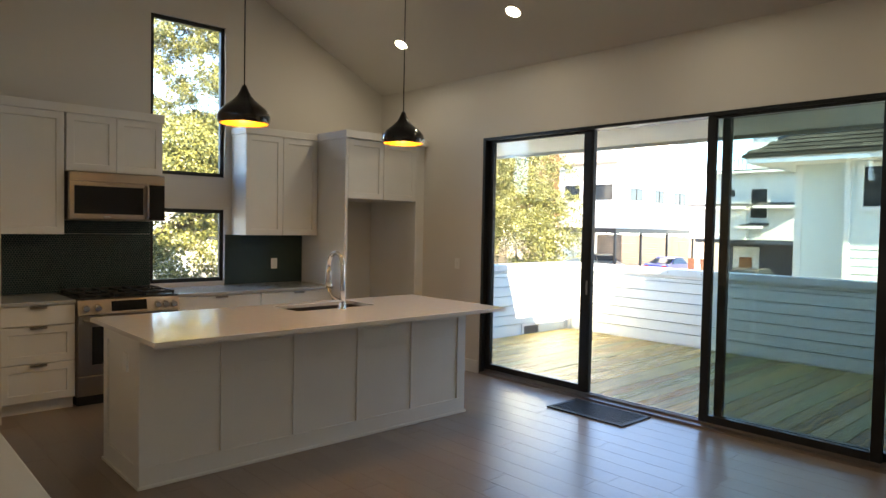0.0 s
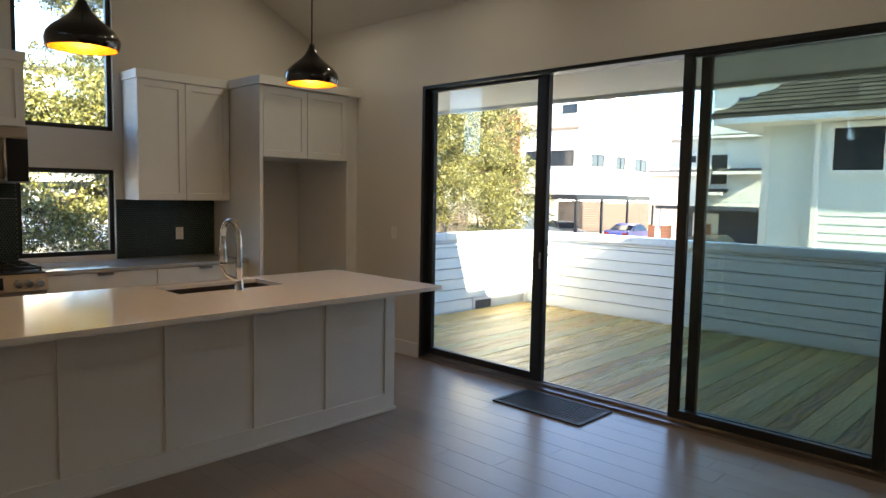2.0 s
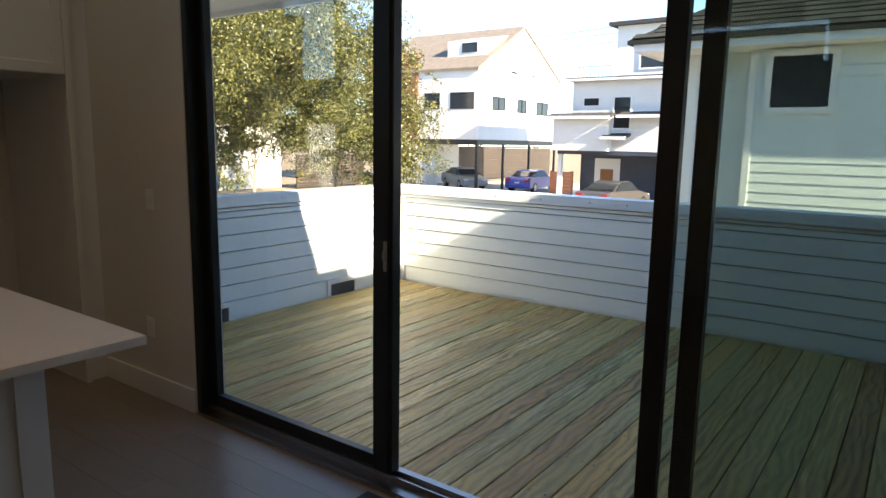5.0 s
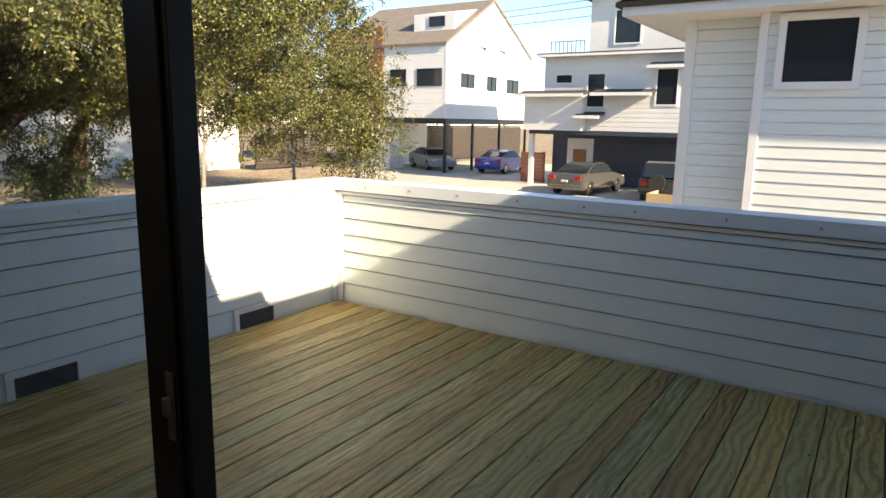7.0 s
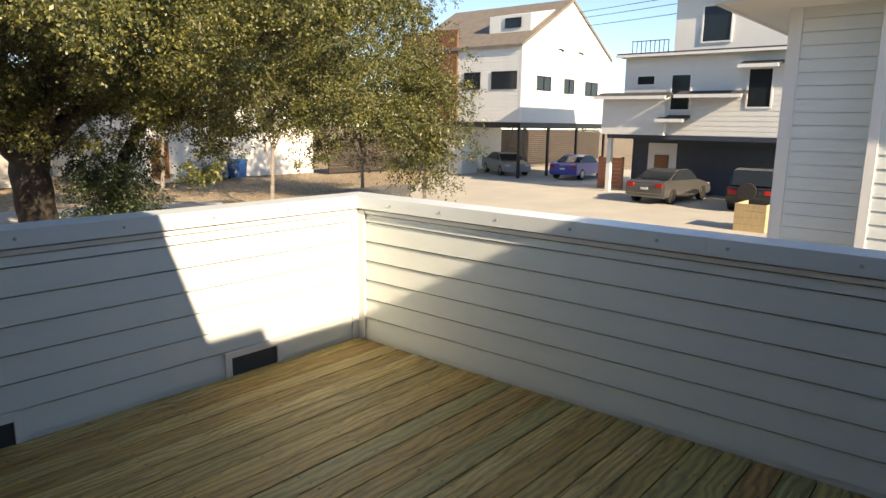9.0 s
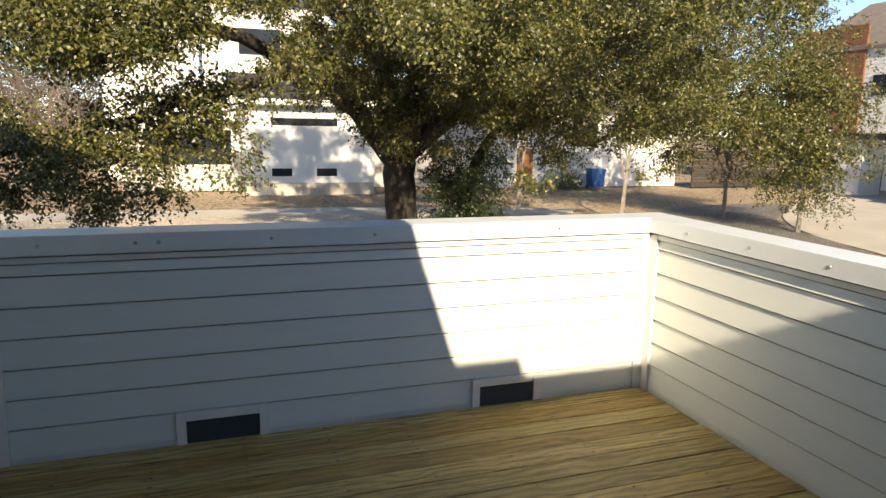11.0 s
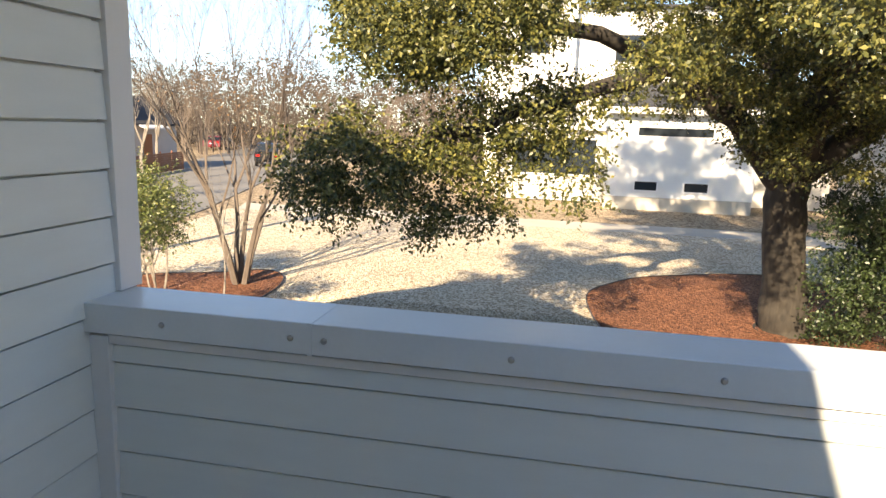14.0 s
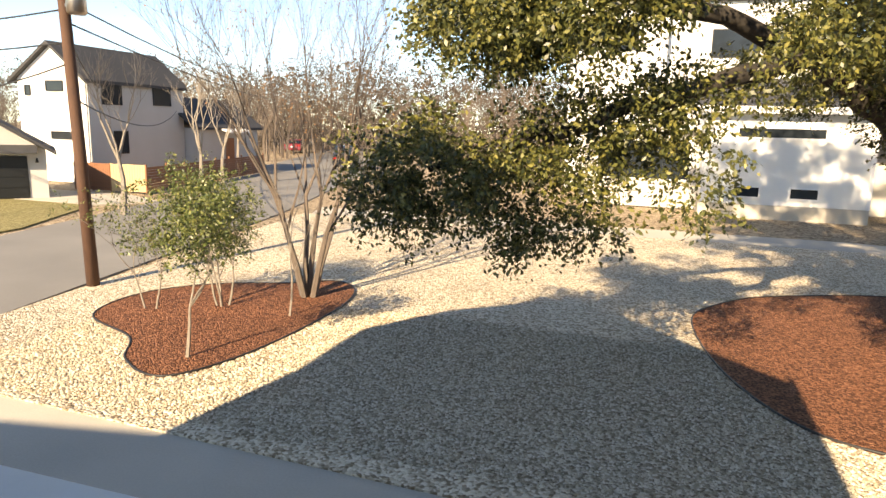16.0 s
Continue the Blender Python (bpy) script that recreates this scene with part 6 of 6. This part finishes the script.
for a in ((43.3, 45.0, 2.5, 3.9), (48.2, 50.0, 2.6, 3.9), (44.2, 45.4, -0.9, 0.6)):
    window_unit(fh, "x", -30.59, *a, 1, M_BLACK, 0.06)
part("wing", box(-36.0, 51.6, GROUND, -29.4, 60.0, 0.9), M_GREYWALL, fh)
part("wing_roof", prism([(-29.0, 0.8), (-32.5, 3.2), (-36.4, 0.8), (-36.4, 1.0), (-32.5, 3.4), (-29.0, 1.0)], 50.9, 60.5), M_ROOFDARK, fh)
part("porch_roof", prism([(-28.2, 0.55), (-29.4, 0.85), (-29.4, 1.0), (-28.2, 0.7)], 54.2, 57.4), M_TRIM, fh)
part("door", box(-29.4, 55.2, GROUND, -29.3, 56.3, 0.1), M_DOORWOOD, fh)
ga = thing("street_garage", "grey gabled garage with a black door", "garage")
part("wall", box(-5.6, 0, GROUND - 0.1, 0, 6, -0.3), M_GREYWALL, ga)
part("gable", prism([(-5.6, -0.3), (0, -0.3), (-2.8, 1.5)], 0, 6), M_GREYWALL, ga)
# Right slope in the dark roof tone, left slope in the tan one.
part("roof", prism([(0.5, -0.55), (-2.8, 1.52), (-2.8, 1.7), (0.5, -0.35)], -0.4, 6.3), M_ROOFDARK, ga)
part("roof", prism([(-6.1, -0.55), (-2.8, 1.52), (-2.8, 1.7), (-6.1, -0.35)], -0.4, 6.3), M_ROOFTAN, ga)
dr_ = part("door", box(-4.4, -0.06, GROUND, -0.9, -0.005, GROUND + 2.3), M_BLACK, ga)
for i in range(4):
    part("panel", box(-4.35, -0.09, GROUND + 0.04 + i * 0.57, -0.95, -0.061, GROUND + 0.57 + i * 0.57), M_BLACK, dr_)
part("door_canopy", prism([(-0.9, -0.35), (-0.01, 0.0), (-0.01, -0.15), (-0.9, -0.45)], -4.9, -0.4, "x"), M_ROOFDARK, ga)
for x in (-5.0, -0.45):
    part("wall_lamp", tube([(x, -0.02, -0.75), (x, -0.15, -0.75), (x, -0.15, -0.95)], [0.05, 0.05, 0.09], 8), M_BLACK, ga)
ga.matrix_world = pose(-25.9, 34.4, 0, 0, 0, 49)


def board_fence(label, p, q, height, material, step=0.16, upright=True):
    f = thing("wood_fence", label, "fence")
    p, q = Vector((*p, GROUND)), Vector((*q, GROUND))
    n = max(2, int((q - p).length / step)) if upright else int(height / step)
    if upright:
        me = mesh_of("board", box(0, -0.012, 0.05, (q - p).length / n - 0.012, 0.012, height), material)
        for i in range(n):
            piece("board", me, f, p.lerp(q, i / n), rot=math.atan2(q.y - p.y, q.x - p.x))
    else:
        me = mesh_of("board", box(0, -0.012, 0, (q - p).length, 0.012, step - 0.02), material)
        for i in range(n):
            piece("board", me, f, p + Vector((0, 0, 0.05 + i * step)), rot=math.atan2(q.y - p.y, q.x - p.x))
    k = max(2, int((q - p).length / 2.4))
    pm = mesh_of("post", box(-0.05, 0.013, 0, 0.05, 0.11, height + 0.03), material)
    for i in range(k + 1):
        piece("post", pm, f, p.lerp(q, i / k), rot=math.atan2(q.y - p.y, q.x - p.x))
    return f


board_fence("brown upright board fence beside the garage", (-28.6, 38.7), (-25.8, 38.7), 1.7, M_WOOD)
board_fence("pale new pine board fence", (-25.7, 38.7), (-23.3, 38.9), 1.7, M_PINE, 0.18)
board_fence("reddish horizontal slat fence along the street", (-23.2, 38.9), (-27.5, 58.0), 1.7, M_WOOD, 0.17, False)

# ---- utility pole ----
up = thing("utility_pole", "brown wooden utility pole with a grey transformer", "utility pole")
part("pole", tube([(-8.0, 19.8, GROUND - 0.1), (-8.15, 19.8, 1.0), (-8.33, 19.8, 4.8), (-8.45, 19.8, 7.5)], [0.17, 0.15, 0.135, 0.12], 14), M_POLE, up)
part("transformer", lathe([(0, 1.0), (0.16, 0.98), (0.24, 0.92), (0.24, 0.06), (0.2, 0.0), (0, 0)], 20, (-7.85, 19.75, 4.05)), M_STEEL, up, "grey steel transformer can")
part("bracket", boxes((-8.3, 19.72, 4.25, -7.95, 19.78, 4.32), (-8.3, 19.72, 4.75, -7.95, 19.78, 4.82)), M_STEEL, up)


def wire(p, q, sag, r=0.022):
    p, q = Vector(p), Vector(q)
    return tube([p.lerp(q, k / 14) - Vector((0, 0, sag * 4 * (k / 14) * (1 - k / 14))) for k in range(15)], r, 6, False)


for p, q, s in (((-8.3, 19.8, 3.9), (-30, 75, 4.5), 1.2), ((-8.3, 19.8, 4.4), (-31, 76, 5.3), 1.3), ((-8.3, 19.8, 3.4), (-34, 24, 4.6), 0.6), ((-8.3, 19.8, 4.2), (-34, 24, 5.4), 0.6),
                ((-8.2, 19.8, 2.9), (-36, 30, 2.6), 0.8), ((-8.2, 19.8, 2.0), (-30, 50, 2.2), 0.9), ((-8.3, 19.8, 3.6), (-31, 44, 3.6), 0.5)):
    solid("overhead_wire", wire(p, q, s), M_IRON, "thin black overhead cable from the pole", "cable", "overhead wires")
for z in (13.2, 13.9, 14.4):
    solid("overhead_wire", wire((61, 40, z - 3.2), (53, 14, z - 3.5), 0.15, 0.025), M_IRON, "thin black overhead cable beyond the houses", "cable", "overhead wires")


# ---- cars ----
def car(label, at, heading, paint, suv=False, length=4.7):
    c = thing("car", label, "car", "parked cars")
    L2, w, h = length / 2, 0.9, (1.72 if suv else 1.45)
    if suv:
        low = [(-L2, 0.35), (-L2 + 0.02, 0.95), (-L2 + 0.1, 1.05), (L2 - 1.25, 1.08), (L2 - 0.12, 0.92), (L2, 0.55), (L2 - 0.05, 0.3)]
        cab = [(-L2 + 0.1, 1.03), (-L2 + 0.28, h - 0.08), (-L2 + 0.6, h), (0.3, h), (0.75, h - 0.08), (L2 - 1.2, 1.05)]
    else:
        low = [(-L2, 0.42), (-L2 + 0.03, 0.88), (-L2 + 0.15, 1.0), (-L2 + 0.9, 1.02), (L2 - 1.3, 0.96), (L2 - 0.2, 0.76), (L2, 0.55), (L2 - 0.03, 0.28), (-L2 + 0.1, 0.28)]
        cab = [(-L2 + 0.75, 0.99), (-L2 + 1.45, h - 0.08), (-L2 + 1.8, h), (0.15, h), (0.55, h - 0.09), (L2 - 1.35, 0.94)]
    bm = prism(low, -w, w)
    bmesh.ops.bevel(bm, geom=list(bm.edges), offset=0.06, segments=2, affect="EDGES")
    part("body", bm, paint, c)
    bm = prism(cab, -w + 0.05, w - 0.05)
    for v in bm.verts:
        if v.co.z > 1.1:
            v.co.y *= 0.82
    bmesh.ops.bevel(bm, geom=list(bm.edges), offset=0.05, segments=2, affect="EDGES")
    part("cabin", bm, paint, c)
    gl = [(x, 1.03 + (z - 1.0) * 0.86) for x, z in cab]
    cx = sum(p[0] for p in gl) / len(gl)
    gl = [(cx + (x - cx) * 0.93, z) for x, z in gl]
    bm = prism(gl, -w + 0.038, w - 0.038)
    for v in bm.verts:
        if v.co.z > 1.1:
            v.co.y *= 0.835
    part("side_glass", bm, M_WINDOW, c)
    dx = 0.05
    rear = [(cab[0][0] - dx * 0.2, cab[0][1] + 0.05), (cab[1][0] - dx, cab[1][1] - 0.02), (cab[1][0] - dx + 0.03, cab[1][1] - 0.02), (cab[0][0] + 0.03, cab[0][1] + 0.05)]
    part("rear_window", prism(rear, -w + 0.2, w - 0.2), M_WINDOW, c)
    fr_ = [(cab[5][0] + 0.03, cab[5][1] + 0.05), (cab[4][0] + 0.05, cab[4][1] - 0.02), (cab[4][0] + 0.02, cab[4][1] - 0.02), (cab[5][0], cab[5][1] + 0.05)]
    part("windscreen", prism(fr_, -w + 0.2, w - 0.2), M_WINDOW, c)
    for sx in (-L2 + 0.9, L2 - 0.9):
        for sy in (-1, 1):
            wh = part("wheel", tube([(sx, sy * (w - 0.2), 0.33), (sx, sy * (w + 0.01), 0.33)], 0.33, 22), M_TYRE, c)
            part("rim", tube([(sx, sy * (w + 0.008), 0.33), (sx, sy * (w + 0.022), 0.33)], [0.22, 0.2], 16), M_STEEL, wh)
    for sy in (-1, 1):
        part("tail_light", box(-L2 - 0.01, sy * 0.82, 0.72, -L2 + 0.2, sy * 0.5, 0.9, 0.02), M_TAIL, c)
        part("headlight", box(L2 - 0.32, sy * 0.84, 0.62, L2 - 0.02, sy * 0.52, 0.76, 0.02), M_HEAD, c)
    part("number_plate", box(-L2 - 0.015, -0.16, 0.62, -L2 + 0.02, 0.16, 0.72), M_PLATE, c, "plain pale plate")
    if suv:
        part("spare_wheel", tube([(-L2 - 0.2, 0.1, 0.85), (-L2, 0.1, 0.85)], 0.34, 22), M_TYRE, c)
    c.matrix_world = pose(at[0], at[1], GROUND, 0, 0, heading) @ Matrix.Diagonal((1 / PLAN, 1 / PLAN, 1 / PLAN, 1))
    return c


car("silver sedan parked in the carport", (55.6, 37.6), -125, M_CARSILVER)
car("blue sedan parked in front of the carport", (56.9, 30.9), 4, M_CARBLUE)
car("grey sedan parked before the navy garage", (45.8, 18.6), -5, M_CARGREY)
car("black off-road car with a spare wheel at the back", (45.6, 13.4), 6, M_CARBLACK, True, 4.3)
car("black car parked along the street", (-24.2, 68.0), 112, M_CARBLACK, True)
car("red car parked further up the street", (-47.0, 97.0), 108, M_CARRED)

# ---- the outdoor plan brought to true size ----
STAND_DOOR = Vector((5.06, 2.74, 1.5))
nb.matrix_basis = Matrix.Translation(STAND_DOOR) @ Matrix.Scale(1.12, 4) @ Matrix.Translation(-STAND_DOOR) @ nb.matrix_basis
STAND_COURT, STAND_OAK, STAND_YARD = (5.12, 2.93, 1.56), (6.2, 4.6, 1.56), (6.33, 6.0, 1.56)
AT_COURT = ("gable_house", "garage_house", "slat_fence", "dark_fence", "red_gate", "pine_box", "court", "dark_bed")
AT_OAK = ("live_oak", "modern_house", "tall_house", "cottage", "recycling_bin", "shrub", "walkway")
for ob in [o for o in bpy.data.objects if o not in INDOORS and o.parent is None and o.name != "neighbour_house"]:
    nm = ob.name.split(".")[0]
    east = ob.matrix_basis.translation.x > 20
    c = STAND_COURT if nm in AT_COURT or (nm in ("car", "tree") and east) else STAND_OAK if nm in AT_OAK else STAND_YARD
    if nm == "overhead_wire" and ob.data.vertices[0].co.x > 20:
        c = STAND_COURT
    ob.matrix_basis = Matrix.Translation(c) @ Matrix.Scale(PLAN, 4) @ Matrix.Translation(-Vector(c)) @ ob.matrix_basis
